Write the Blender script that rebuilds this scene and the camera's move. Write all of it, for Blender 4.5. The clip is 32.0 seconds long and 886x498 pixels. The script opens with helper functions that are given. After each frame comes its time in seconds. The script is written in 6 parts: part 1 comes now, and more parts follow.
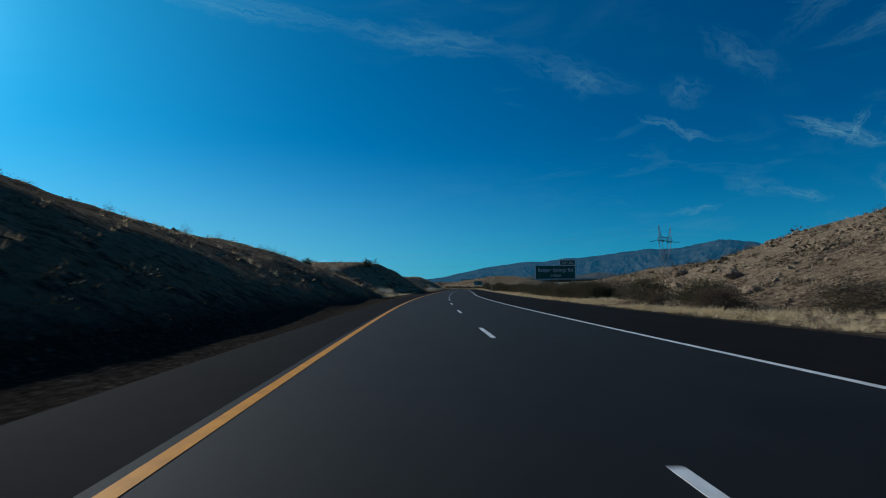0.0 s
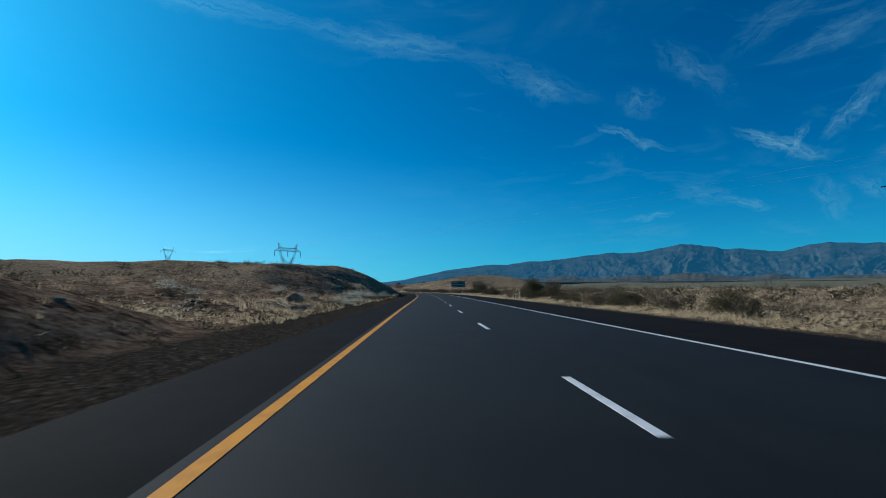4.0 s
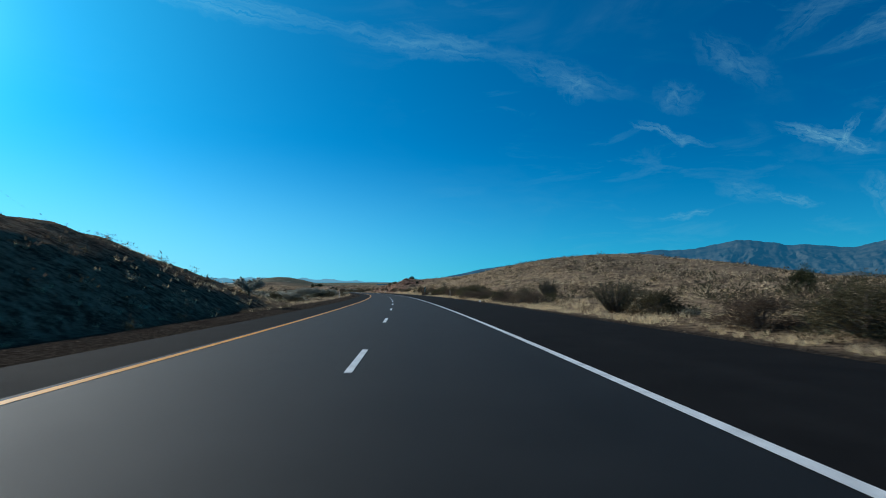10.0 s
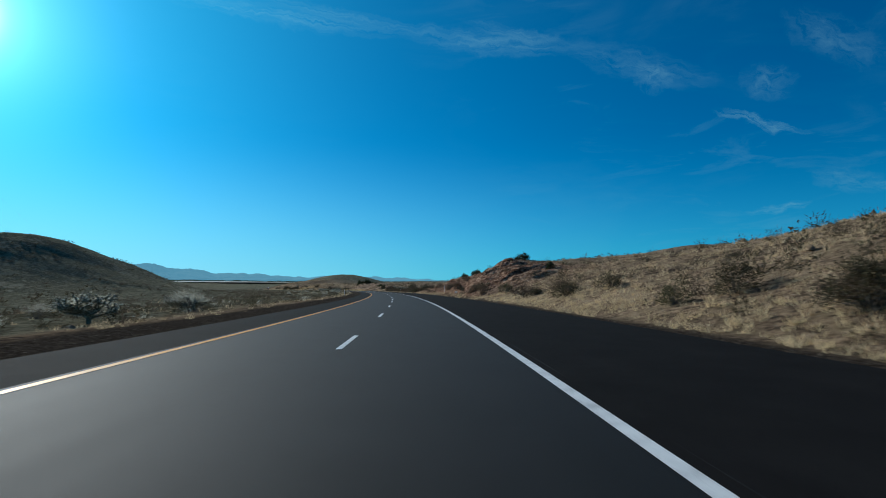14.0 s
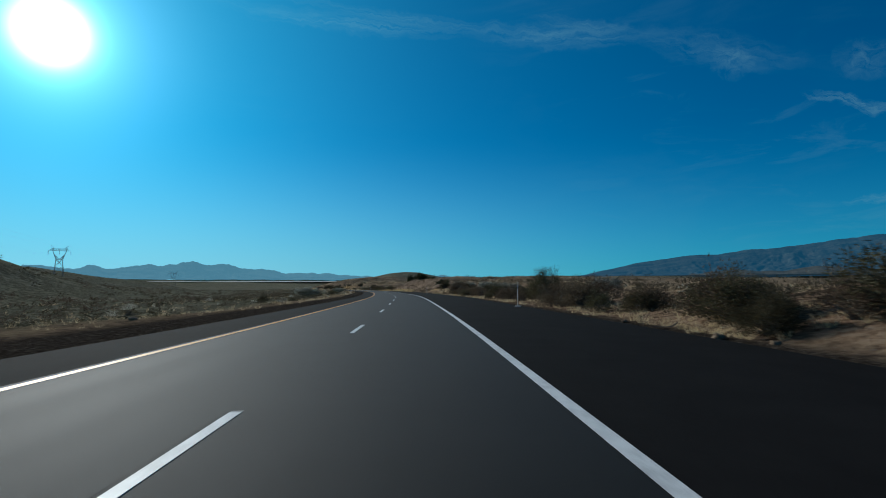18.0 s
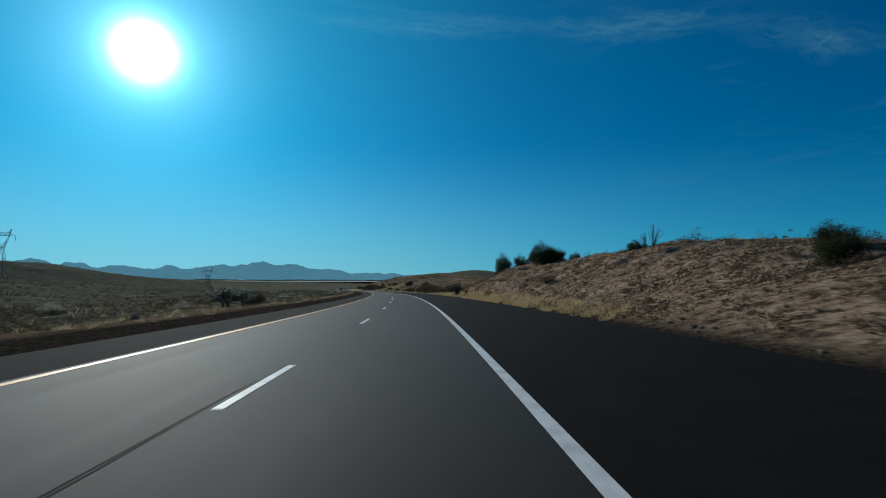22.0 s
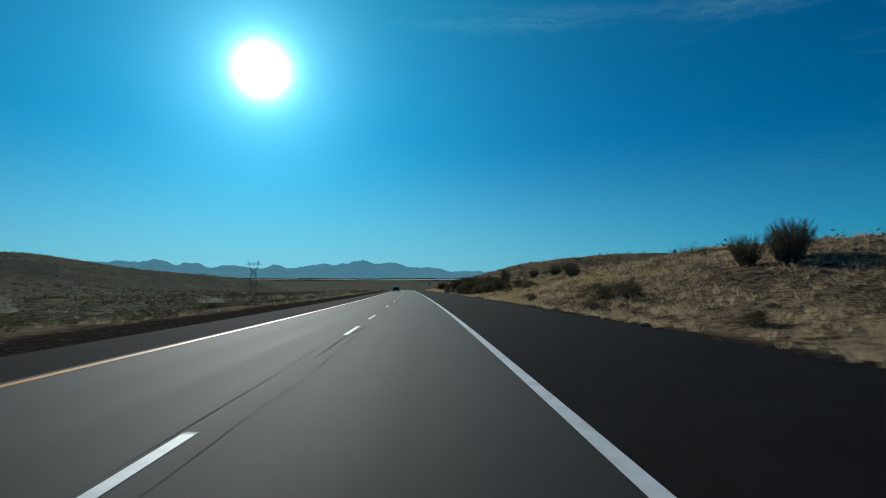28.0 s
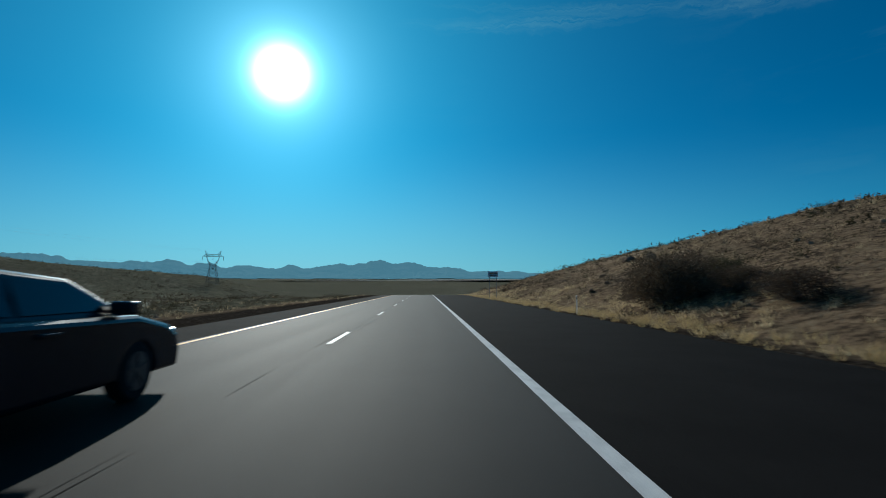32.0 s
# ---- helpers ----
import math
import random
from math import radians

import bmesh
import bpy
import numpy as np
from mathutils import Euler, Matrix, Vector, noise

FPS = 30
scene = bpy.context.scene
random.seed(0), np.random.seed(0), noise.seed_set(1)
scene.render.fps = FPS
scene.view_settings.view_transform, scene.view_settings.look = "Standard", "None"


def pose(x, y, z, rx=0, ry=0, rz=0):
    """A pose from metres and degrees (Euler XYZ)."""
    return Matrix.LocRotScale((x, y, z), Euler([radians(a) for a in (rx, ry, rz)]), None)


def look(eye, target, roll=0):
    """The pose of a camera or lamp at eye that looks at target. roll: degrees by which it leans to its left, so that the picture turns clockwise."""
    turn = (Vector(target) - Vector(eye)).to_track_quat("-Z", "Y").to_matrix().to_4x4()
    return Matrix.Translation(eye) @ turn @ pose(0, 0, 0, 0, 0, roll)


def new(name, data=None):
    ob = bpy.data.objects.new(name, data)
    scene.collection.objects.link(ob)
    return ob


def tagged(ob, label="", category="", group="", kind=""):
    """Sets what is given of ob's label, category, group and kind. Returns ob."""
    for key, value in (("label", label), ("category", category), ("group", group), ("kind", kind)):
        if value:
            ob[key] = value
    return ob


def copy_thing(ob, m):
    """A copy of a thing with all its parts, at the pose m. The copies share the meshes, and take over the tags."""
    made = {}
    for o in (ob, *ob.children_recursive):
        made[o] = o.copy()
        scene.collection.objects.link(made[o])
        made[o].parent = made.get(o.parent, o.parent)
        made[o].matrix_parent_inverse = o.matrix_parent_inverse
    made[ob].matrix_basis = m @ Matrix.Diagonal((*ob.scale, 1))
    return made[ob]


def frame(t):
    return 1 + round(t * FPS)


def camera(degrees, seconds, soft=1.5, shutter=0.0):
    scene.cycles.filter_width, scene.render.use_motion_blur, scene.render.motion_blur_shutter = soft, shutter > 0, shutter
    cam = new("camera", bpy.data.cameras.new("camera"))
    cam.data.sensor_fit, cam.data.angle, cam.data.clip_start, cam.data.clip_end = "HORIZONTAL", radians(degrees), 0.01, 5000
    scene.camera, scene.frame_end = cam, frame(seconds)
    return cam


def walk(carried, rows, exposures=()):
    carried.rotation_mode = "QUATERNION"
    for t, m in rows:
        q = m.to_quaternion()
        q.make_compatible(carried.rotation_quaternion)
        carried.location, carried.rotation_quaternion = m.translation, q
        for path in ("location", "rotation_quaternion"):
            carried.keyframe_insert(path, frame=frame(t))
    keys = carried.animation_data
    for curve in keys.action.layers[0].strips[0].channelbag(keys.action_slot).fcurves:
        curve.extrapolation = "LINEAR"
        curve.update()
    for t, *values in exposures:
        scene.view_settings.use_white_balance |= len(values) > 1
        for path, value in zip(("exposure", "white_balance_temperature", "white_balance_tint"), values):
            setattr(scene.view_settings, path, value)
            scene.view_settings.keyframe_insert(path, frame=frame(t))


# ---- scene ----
# The drive, second by second: seconds, metres along the road, metres right of the lane dashes,
# heading of the lens (degrees clockwise from the start), its tilt up and its lean.
DRIVE = [
    (0, 0.0, -1.70, -0.00, 4.16, -0.30),
    (1, 35.5, -1.50, 1.31, 4.26, -0.24),
    (2, 71.1, -1.74, 2.61, 4.46, 0.01),
    (3, 106.6, -1.98, 3.81, 4.57, 0.07),
    (4, 142.5, -2.00, 4.30, 4.50, 0.02),
    (5, 178.4, -2.00, 4.54, 4.54, 0.04),
    (6, 214.4, -2.00, 4.79, 4.54, 0.04),
    (7, 250.3, -1.60, 4.76, 4.59, 0.09),
    (8, 286.2, -0.68, 4.04, 4.53, 0.06),
    (9, 322.2, 0.15, 2.61, 4.46, 0.13),
    (10, 358.4, 0.95, 0.73, 4.49, 0.06),
    (11, 394.6, 1.47, -1.64, 4.47, 0.04),
    (12, 430.5, 1.58, -3.52, 4.63, 0.19),
    (13, 466.4, 1.58, -5.05, 4.39, 0.08),
    (14, 502.0, 1.64, -7.08, 4.33, 0.09),
    (15, 537.6, 1.70, -9.17, 4.31, 0.03),
    (16, 573.3, 1.76, -11.06, 4.27, 0.03),
    (17, 608.9, 1.80, -12.63, 4.19, -0.07),
    (18, 644.8, 1.84, -14.40, 4.21, -0.21),
    (19, 680.6, 1.92, -16.15, 4.13, -0.00),
    (20, 716.4, 1.82, -17.65, 4.21, -0.25),
    (21, 752.3, 2.11, -19.72, 4.30, -0.04),
    (22, 788.3, 2.08, -21.60, 4.28, -0.01),
    (23, 824.2, 2.00, -23.35, 4.27, 0.04),
    (24, 860.2, 2.08, -25.18, 4.26, -0.00),
    (25, 896.2, 2.08, -27.07, 4.16, -0.04),
    (26, 932.1, 2.04, -29.05, 4.15, -0.08),
    (27, 968.1, 1.99, -30.88, 4.15, -0.06),
    (28, 1004.1, 1.95, -32.48, 4.15, -0.08),
    (29, 1040.1, 1.99, -33.68, 4.21, -0.07),
    (30, 1076.0, 2.02, -34.06, 4.22, -0.05),
    (31, 1112.0, 2.06, -34.44, 4.20, -0.07),
    (32, 1148.1, 2.10, -34.53, 4.22, -0.10),
]
EYE_HEIGHT = 1.22
LENS_TURN = 2.04          # the lens points this far right of the car's nose


def smooth_table(xs, ys, x):
    """Monotone-free cubic (Catmull-Rom) through a table, straight beyond its ends."""
    xs, ys, x = np.asarray(xs, float), np.asarray(ys, float), np.asarray(x, float)
    slope = np.gradient(ys, xs)
    i = np.clip(np.searchsorted(xs, x) - 1, 0, len(xs) - 2)
    h = xs[i + 1] - xs[i]
    k = (x - xs[i]) / h
    a, b, m, n = ys[i], ys[i + 1], slope[i] * h, slope[i + 1] * h
    inside = (2 * k**3 - 3 * k**2 + 1) * a + (k**3 - 2 * k**2 + k) * m + (3 * k**2 - 2 * k**3) * b + (k**3 - k**2) * n
    return np.where(k < 0, a + slope[i] * (x - xs[i]), np.where(k > 1, b + slope[i + 1] * (x - xs[i + 1]), inside))


D = np.array(DRIVE)
fine_t = np.arange(0, 32.001, 0.05)
fine_s = smooth_table(D[:, 0], D[:, 1], fine_t)
fine_u = smooth_table(D[:, 0], D[:, 2], fine_t)
fine_h = np.radians(smooth_table(D[:, 0], D[:, 3], fine_t) - LENS_TURN)
mid_h = (fine_h[1:] + fine_h[:-1]) / 2
car_x = np.concatenate([[0], np.cumsum(np.sin(mid_h) * np.diff(fine_s))])
car_y = np.concatenate([[0], np.cumsum(np.cos(mid_h) * np.diff(fine_s))])
# the road's centre line follows from the drive
line_x, line_y = car_x - fine_u * np.cos(fine_h), car_y + fine_u * np.sin(fine_h)
line_s = np.concatenate([[0], np.cumsum(np.hypot(np.diff(line_x), np.diff(line_y)))])
END_S = float(line_s[-1])
H0 = math.atan2(line_x[40] - line_x[0], line_y[40] - line_y[0])
H1 = math.atan2(line_x[-1] - line_x[-40], line_y[-1] - line_y[-40])


def centre(s):
    """x, y and heading (clockwise) of the road's dashed line at s metres."""
    s = np.asarray(s, float)
    x, y = np.interp(s, line_s, line_x), np.interp(s, line_s, line_y)
    before, after = np.minimum(s, 0), np.maximum(s - END_S, 0)
    x, y = x + before * math.sin(H0) + after * math.sin(H1), y + before * math.cos(H0) + after * math.cos(H1)
    a, b = np.clip(s - 14, 0, END_S - 1), np.clip(s + 14, 1, END_S)
    h = np.arctan2(np.interp(b, line_s, line_x) - np.interp(a, line_s, line_x), np.interp(b, line_s, line_y) - np.interp(a, line_s, line_y))
    return x, y, h


def road_z(s):
    """The road runs level, then tips over a crest."""
    e = np.maximum(np.asarray(s, float) - 1225, 0)
    return -np.where(e < 80, 0.00028 * e**2, 1.79 + 0.045 * (e - 80))


def place(s, u):
    x, y, h = centre(s)
    return x + u * np.cos(h), y - u * np.sin(h)


cam = camera(80.3, 32.0, soft=1.0, shutter=0.1)
rows = []
for t, s, u, yaw, pitch, lean in DRIVE:
    x, y = float(np.interp(t, fine_t, car_x)), float(np.interp(t, fine_t, car_y))
    rows.append((t, pose(x, y, EYE_HEIGHT, 90 + pitch, 0, -yaw) @ pose(0, 0, 0, 0, 0, lean)))
walk(cam, rows, exposures=[(0, -0.47, 5850, 7), (1.4, -0.37, 5850, 7), (2, -0.2, 5850, 7), (3, -0.07, 5850, 7), (6, 0.13, 5900, 7), (13, 0.0, 6000, 5), (16, -0.25, 6030, 5), (19, -0.52, 6100, 4.5), (23, -0.60, 6180, 4), (28, -0.57, 6230, 3), (32, -0.57, 6230, 3)])

# ---- sky, sun ----
SUN_AZ, SUN_EL = -52.0, 21.8         # degrees clockwise from the start's heading, and up
sun_dir = Vector((math.sin(radians(SUN_AZ)) * math.cos(radians(SUN_EL)), math.cos(radians(SUN_AZ)) * math.cos(radians(SUN_EL)), math.sin(radians(SUN_EL))))


def link(tree, a, b):
    tree.links.new(a, b)


def node(tree, kind, **values):
    n = tree.nodes.new(kind)
    for key, value in values.items():
        if key in n.inputs:
            n.inputs[key].default_value = value
    return n


def maths(tree, op, a, b=None, clamp=False):
    n = tree.nodes.new("ShaderNodeMath")
    n.operation, n.use_clamp = op, clamp
    for i, v in enumerate((a, b)):
        if v is None:
            continue
        if isinstance(v, (int, float)):
            n.inputs[i].default_value = v
        else:
            tree.links.new(v, n.inputs[i])
    return n.outputs[0]


def mixed(tree, fac, a, b, mode="MIX"):
    n = tree.nodes.new("ShaderNodeMix")
    n.data_type, n.blend_type = "RGBA", mode
    for i, v in ((0, fac), (6, a), (7, b)):
        if isinstance(v, (int, float)):
            n.inputs[i].default_value = v
        elif isinstance(v, tuple):
            n.inputs[i].default_value = (*v, 1)
        else:
            tree.links.new(v, n.inputs[i])
    return n.outputs[2]


def ramp(tree, fac, stops):
    n = tree.nodes.new("ShaderNodeValToRGB")
    while len(n.color_ramp.elements) < len(stops):
        n.color_ramp.elements.new(0.5)
    for e, (p, c) in zip(n.color_ramp.elements, stops):
        e.position, e.color = p, (*c, 1) if isinstance(c, tuple) else (c, c, c, 1)
    tree.links.new(fac, n.inputs[0])
    return n.outputs[0]


world = bpy.data.worlds.new("desert_sky")
scene.world = world
world.use_nodes = True
wt = world.node_tree
wt.nodes.clear()
sky = wt.nodes.new("ShaderNodeTexSky")
sky.sky_type, sky.sun_disc = "NISHITA", False
sky.sun_elevation, sky.sun_rotation = radians(SUN_EL), radians(SUN_AZ)
sky.altitude, sky.air_density, sky.dust_density, sky.ozone_density = 1200, 1.0, 0.35, 3.0
way = wt.nodes.new("ShaderNodeTexCoord").outputs["Generated"]
split = wt.nodes.new("ShaderNodeSeparateXYZ")
link(wt, way, split.inputs[0])
up = maths(wt, "MAXIMUM", split.outputs[2], 0.06)
flat = wt.nodes.new("ShaderNodeCombineXYZ")
link(wt, maths(wt, "DIVIDE", split.outputs[0], up), flat.inputs[0])
link(wt, maths(wt, "DIVIDE", split.outputs[1], up), flat.inputs[1])
# thin cirrus: drawn-out wisps that fall away to the right, thickest in one quarter of the sky
turned = wt.nodes.new("ShaderNodeMapping")
turned.inputs["Rotation"].default_value = (radians(14), radians(20), radians(-28))
turned.inputs["Scale"].default_value = (5.0, 8.0, 22.0)
link(wt, way, turned.inputs[0])
wisp = node(wt, "ShaderNodeTexNoise", Scale=1.0, Detail=8.0, Roughness=0.66, Distortion=0.8)
link(wt, turned.outputs[0], wisp.inputs["Vector"])
patch = node(wt, "ShaderNodeTexNoise", Scale=3.4, Detail=3.0)
link(wt, way, patch.inputs["Vector"])
quarter = wt.nodes.new("ShaderNodeVectorMath")
quarter.operation = "DOT_PRODUCT"
link(wt, way, quarter.inputs[0])
quarter.inputs[1].default_value = Vector((math.sin(radians(36)), math.cos(radians(36)), 0.32)).normalized()
veil = maths(wt, "MULTIPLY", ramp(wt, wisp.outputs[0], [(0.50, 0.0), (0.80, 1.0)]), ramp(wt, patch.outputs[0], [(0.42, 0.0), (0.60, 1.0)]))
soft = node(wt, "ShaderNodeTexNoise", Scale=1.0, Detail=5.0, Roughness=0.6, Distortion=0.6)
drawn = wt.nodes.new("ShaderNodeMapping")
drawn.inputs["Rotation"].default_value = (radians(10), radians(24), radians(-28))
drawn.inputs["Scale"].default_value = (2.6, 3.4, 7.0)
link(wt, way, drawn.inputs[0]), link(wt, drawn.outputs[0], soft.inputs["Vector"])
veil = maths(wt, "ADD", veil, maths(wt, "MULTIPLY", ramp(wt, soft.outputs[0], [(0.48, 0.0), (0.70, 1.0)]), 0.30), True)
veil = maths(wt, "MULTIPLY", maths(wt, "MULTIPLY", veil, ramp(wt, quarter.outputs["Value"], [(0.70, 0.12), (0.95, 1.0)])), 0.35)
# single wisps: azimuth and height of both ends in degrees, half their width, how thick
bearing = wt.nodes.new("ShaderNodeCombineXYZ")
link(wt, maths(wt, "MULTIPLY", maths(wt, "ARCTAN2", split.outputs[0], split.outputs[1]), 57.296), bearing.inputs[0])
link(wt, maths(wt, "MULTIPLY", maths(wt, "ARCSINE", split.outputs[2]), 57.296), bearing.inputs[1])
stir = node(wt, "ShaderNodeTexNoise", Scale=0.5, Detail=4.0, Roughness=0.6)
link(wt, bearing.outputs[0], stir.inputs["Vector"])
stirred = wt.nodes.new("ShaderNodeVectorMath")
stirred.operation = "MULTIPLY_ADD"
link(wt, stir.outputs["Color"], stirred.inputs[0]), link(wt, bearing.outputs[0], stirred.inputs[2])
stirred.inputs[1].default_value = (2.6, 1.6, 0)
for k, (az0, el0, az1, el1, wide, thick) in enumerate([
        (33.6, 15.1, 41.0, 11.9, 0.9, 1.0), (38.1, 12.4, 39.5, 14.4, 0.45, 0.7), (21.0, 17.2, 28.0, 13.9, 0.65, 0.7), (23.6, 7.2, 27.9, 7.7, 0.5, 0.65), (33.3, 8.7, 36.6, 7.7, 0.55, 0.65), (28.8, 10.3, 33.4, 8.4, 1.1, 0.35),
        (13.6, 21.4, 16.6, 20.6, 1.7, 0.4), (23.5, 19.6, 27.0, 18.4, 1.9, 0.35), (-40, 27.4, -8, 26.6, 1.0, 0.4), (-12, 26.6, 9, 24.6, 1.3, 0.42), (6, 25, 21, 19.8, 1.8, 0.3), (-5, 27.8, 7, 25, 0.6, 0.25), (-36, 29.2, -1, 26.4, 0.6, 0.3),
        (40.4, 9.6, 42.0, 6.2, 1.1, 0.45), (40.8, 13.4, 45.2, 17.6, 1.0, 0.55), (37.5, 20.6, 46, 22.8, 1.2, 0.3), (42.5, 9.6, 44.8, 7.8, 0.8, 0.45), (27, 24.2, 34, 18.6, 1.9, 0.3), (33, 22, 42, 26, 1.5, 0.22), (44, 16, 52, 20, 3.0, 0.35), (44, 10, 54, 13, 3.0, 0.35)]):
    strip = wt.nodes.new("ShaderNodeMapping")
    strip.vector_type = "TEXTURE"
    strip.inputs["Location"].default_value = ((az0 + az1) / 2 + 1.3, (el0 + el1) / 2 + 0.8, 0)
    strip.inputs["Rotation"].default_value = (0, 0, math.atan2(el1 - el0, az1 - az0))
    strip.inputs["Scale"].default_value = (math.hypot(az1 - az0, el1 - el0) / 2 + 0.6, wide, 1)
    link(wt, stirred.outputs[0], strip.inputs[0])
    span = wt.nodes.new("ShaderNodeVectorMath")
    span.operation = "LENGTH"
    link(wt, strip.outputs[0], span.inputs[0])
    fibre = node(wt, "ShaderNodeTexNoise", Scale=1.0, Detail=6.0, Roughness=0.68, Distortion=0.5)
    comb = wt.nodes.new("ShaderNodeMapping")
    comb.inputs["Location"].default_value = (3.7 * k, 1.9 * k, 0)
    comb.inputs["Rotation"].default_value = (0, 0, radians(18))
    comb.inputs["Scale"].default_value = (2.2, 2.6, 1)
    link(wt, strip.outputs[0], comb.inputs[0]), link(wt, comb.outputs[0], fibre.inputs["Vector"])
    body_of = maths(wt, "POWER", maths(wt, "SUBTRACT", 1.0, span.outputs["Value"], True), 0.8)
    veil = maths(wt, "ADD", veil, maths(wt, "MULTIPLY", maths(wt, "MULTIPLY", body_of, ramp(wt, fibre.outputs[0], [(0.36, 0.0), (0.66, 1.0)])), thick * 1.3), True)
# the sun and its aureole
toward = wt.nodes.new("ShaderNodeVectorMath")
toward.operation = "DOT_PRODUCT"
link(wt, way, toward.inputs[0])
toward.inputs[1].default_value = sun_dir
near_sun = maths(wt, "MAXIMUM", toward.outputs["Value"], 0.0)
halo = maths(wt, "ADD", maths(wt, "MULTIPLY", maths(wt, "POWER", near_sun, 2100.0), 60.0),
             maths(wt, "ADD", maths(wt, "MULTIPLY", maths(wt, "POWER", near_sun, 500.0), 3.0), maths(wt, "MULTIPLY", maths(wt, "POWER", near_sun, 110.0), 1.5)))
wide_halo = maths(wt, "ADD", maths(wt, "MULTIPLY", maths(wt, "POWER", near_sun, 14.0), 0.8), maths(wt, "MULTIPLY", maths(wt, "POWER", near_sun, 3.0), 0.32))
# deep blue low down, paler and more neutral overhead
tint = mixed(wt, ramp(wt, split.outputs[2], [(0.50, 0.0), (0.78, 1.0)]), (0.02, 0.68, 1.05), (0.60, 0.86, 1.0))
tinted = mixed(wt, 1.0, sky.outputs[0], tint, "MULTIPLY")
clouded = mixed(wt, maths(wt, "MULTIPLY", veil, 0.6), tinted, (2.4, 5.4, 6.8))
glow = wt.nodes.new("ShaderNodeVectorMath")
glow.operation = "SCALE"
glow.inputs[0].default_value = (2.2, 4.6, 5.6)
link(wt, halo, glow.inputs["Scale"])
haze = maths(wt, "POWER", maths(wt, "SUBTRACT", 1.0, maths(wt, "MULTIPLY", maths(wt, "ABSOLUTE", split.outputs[2]), 3.4), True), 2.0)
hazed = mixed(wt, maths(wt, "MULTIPLY", haze, maths(wt, "ADD", maths(wt, "MULTIPLY", maths(wt, "POWER", near_sun, 3.0), 0.70), 0.40), True), clouded, (1.6, 7.5, 10.6))
hazed = mixed(wt, maths(wt, "MULTIPLY", maths(wt, "MULTIPLY", haze, maths(wt, "POWER", near_sun, 4.0)), 0.75), hazed, (7.2, 10.2, 10.6))
air_glow = wt.nodes.new("ShaderNodeVectorMath")
air_glow.operation = "SCALE"
air_glow.inputs[0].default_value = (0.7, 4.3, 5.8)
link(wt, wide_halo, air_glow.inputs["Scale"])
sum_up = mixed(wt, 1.0, mixed(wt, 1.0, hazed, air_glow.outputs[0], "ADD"), glow.outputs[0], "ADD")
bg = wt.nodes.new("ShaderNodeBackground")
bg.inputs["Strength"].default_value = 0.075
link(wt, sum_up, bg.inputs["Color"])
link(wt, bg.outputs[0], wt.nodes.new("ShaderNodeOutputWorld").inputs[0])

lamp = bpy.data.lights.new("sun", "SUN")
lamp.energy, lamp.angle, lamp.color = 5.0, radians(0.53), (1.0, 0.96, 0.89)
sun = new("sun", lamp)
sun.matrix_world = look((0, 0, 300), Vector((0, 0, 300)) - sun_dir)

# ---- materials ----
def material(name, stops, scale=1.0, fine=12.0, rough=0.85, bump=0.3, bump_size=0.02, metal=0.0, random_tint=0.0, space="Object", spec=0.3, translucent=0.0):
    """Noise-mixed colours at two scales with a fine relief."""
    m = bpy.data.materials.new(name)
    m.use_nodes = True
    t = m.node_tree
    b = t.nodes["Principled BSDF"]
    co = t.nodes.new("ShaderNodeTexCoord").outputs[space] if space != "World" else t.nodes.new("ShaderNodeNewGeometry").outputs["Position"]
    big = node(t, "ShaderNodeTexNoise", Scale=scale, Detail=6.0, Roughness=0.6)
    small = node(t, "ShaderNodeTexNoise", Scale=scale * fine, Detail=6.0, Roughness=0.7)
    link(t, co, big.inputs["Vector"]), link(t, co, small.inputs["Vector"])
    blend = maths(t, "ADD", maths(t, "MULTIPLY", big.outputs[0], 0.55), maths(t, "MULTIPLY", small.outputs[0], 0.45))
    colour = ramp(t, blend, stops)
    if random_tint:
        info = t.nodes.new("ShaderNodeObjectInfo")
        isle = t.nodes.new("ShaderNodeNewGeometry")
        hsv = t.nodes.new("ShaderNodeHueSaturation")
        shake = maths(t, "ADD", maths(t, "MULTIPLY", info.outputs["Random"], 0.5), maths(t, "MULTIPLY", isle.outputs["Random Per Island"], 0.5))
        link(t, maths(t, "ADD", maths(t, "MULTIPLY", shake, random_tint * 2), 1 - random_tint), hsv.inputs["Value"])
        link(t, maths(t, "ADD", maths(t, "MULTIPLY", shake, 0.04), 0.48), hsv.inputs["Hue"])
        link(t, colour, hsv.inputs["Color"])
        colour = hsv.outputs[0]
    link(t, colour, b.inputs["Base Color"])
    b.inputs["Metallic"].default_value = metal
    b.inputs["Specular IOR Level"].default_value = spec
    link(t, maths(t, "ADD", maths(t, "MULTIPLY", small.outputs[0], 0.2), rough - 0.1, True), b.inputs["Roughness"])
    if bump:
        bp = node(t, "ShaderNodeBump", Strength=bump, Distance=bump_size)
        link(t, small.outputs[0], bp.inputs["Height"])
        link(t, bp.outputs[0], b.inputs["Normal"])
    if translucent:
        tr = t.nodes.new("ShaderNodeBsdfTranslucent")
        link(t, colour, tr.inputs["Color"])
        ms = t.nodes.new("ShaderNodeMixShader")
        ms.inputs[0].default_value = translucent
        link(t, b.outputs[0], ms.inputs[1]), link(t, tr.outputs[0], ms.inputs[2])
        link(t, ms.outputs[0], t.nodes["Material Output"].inputs[0])
    return m


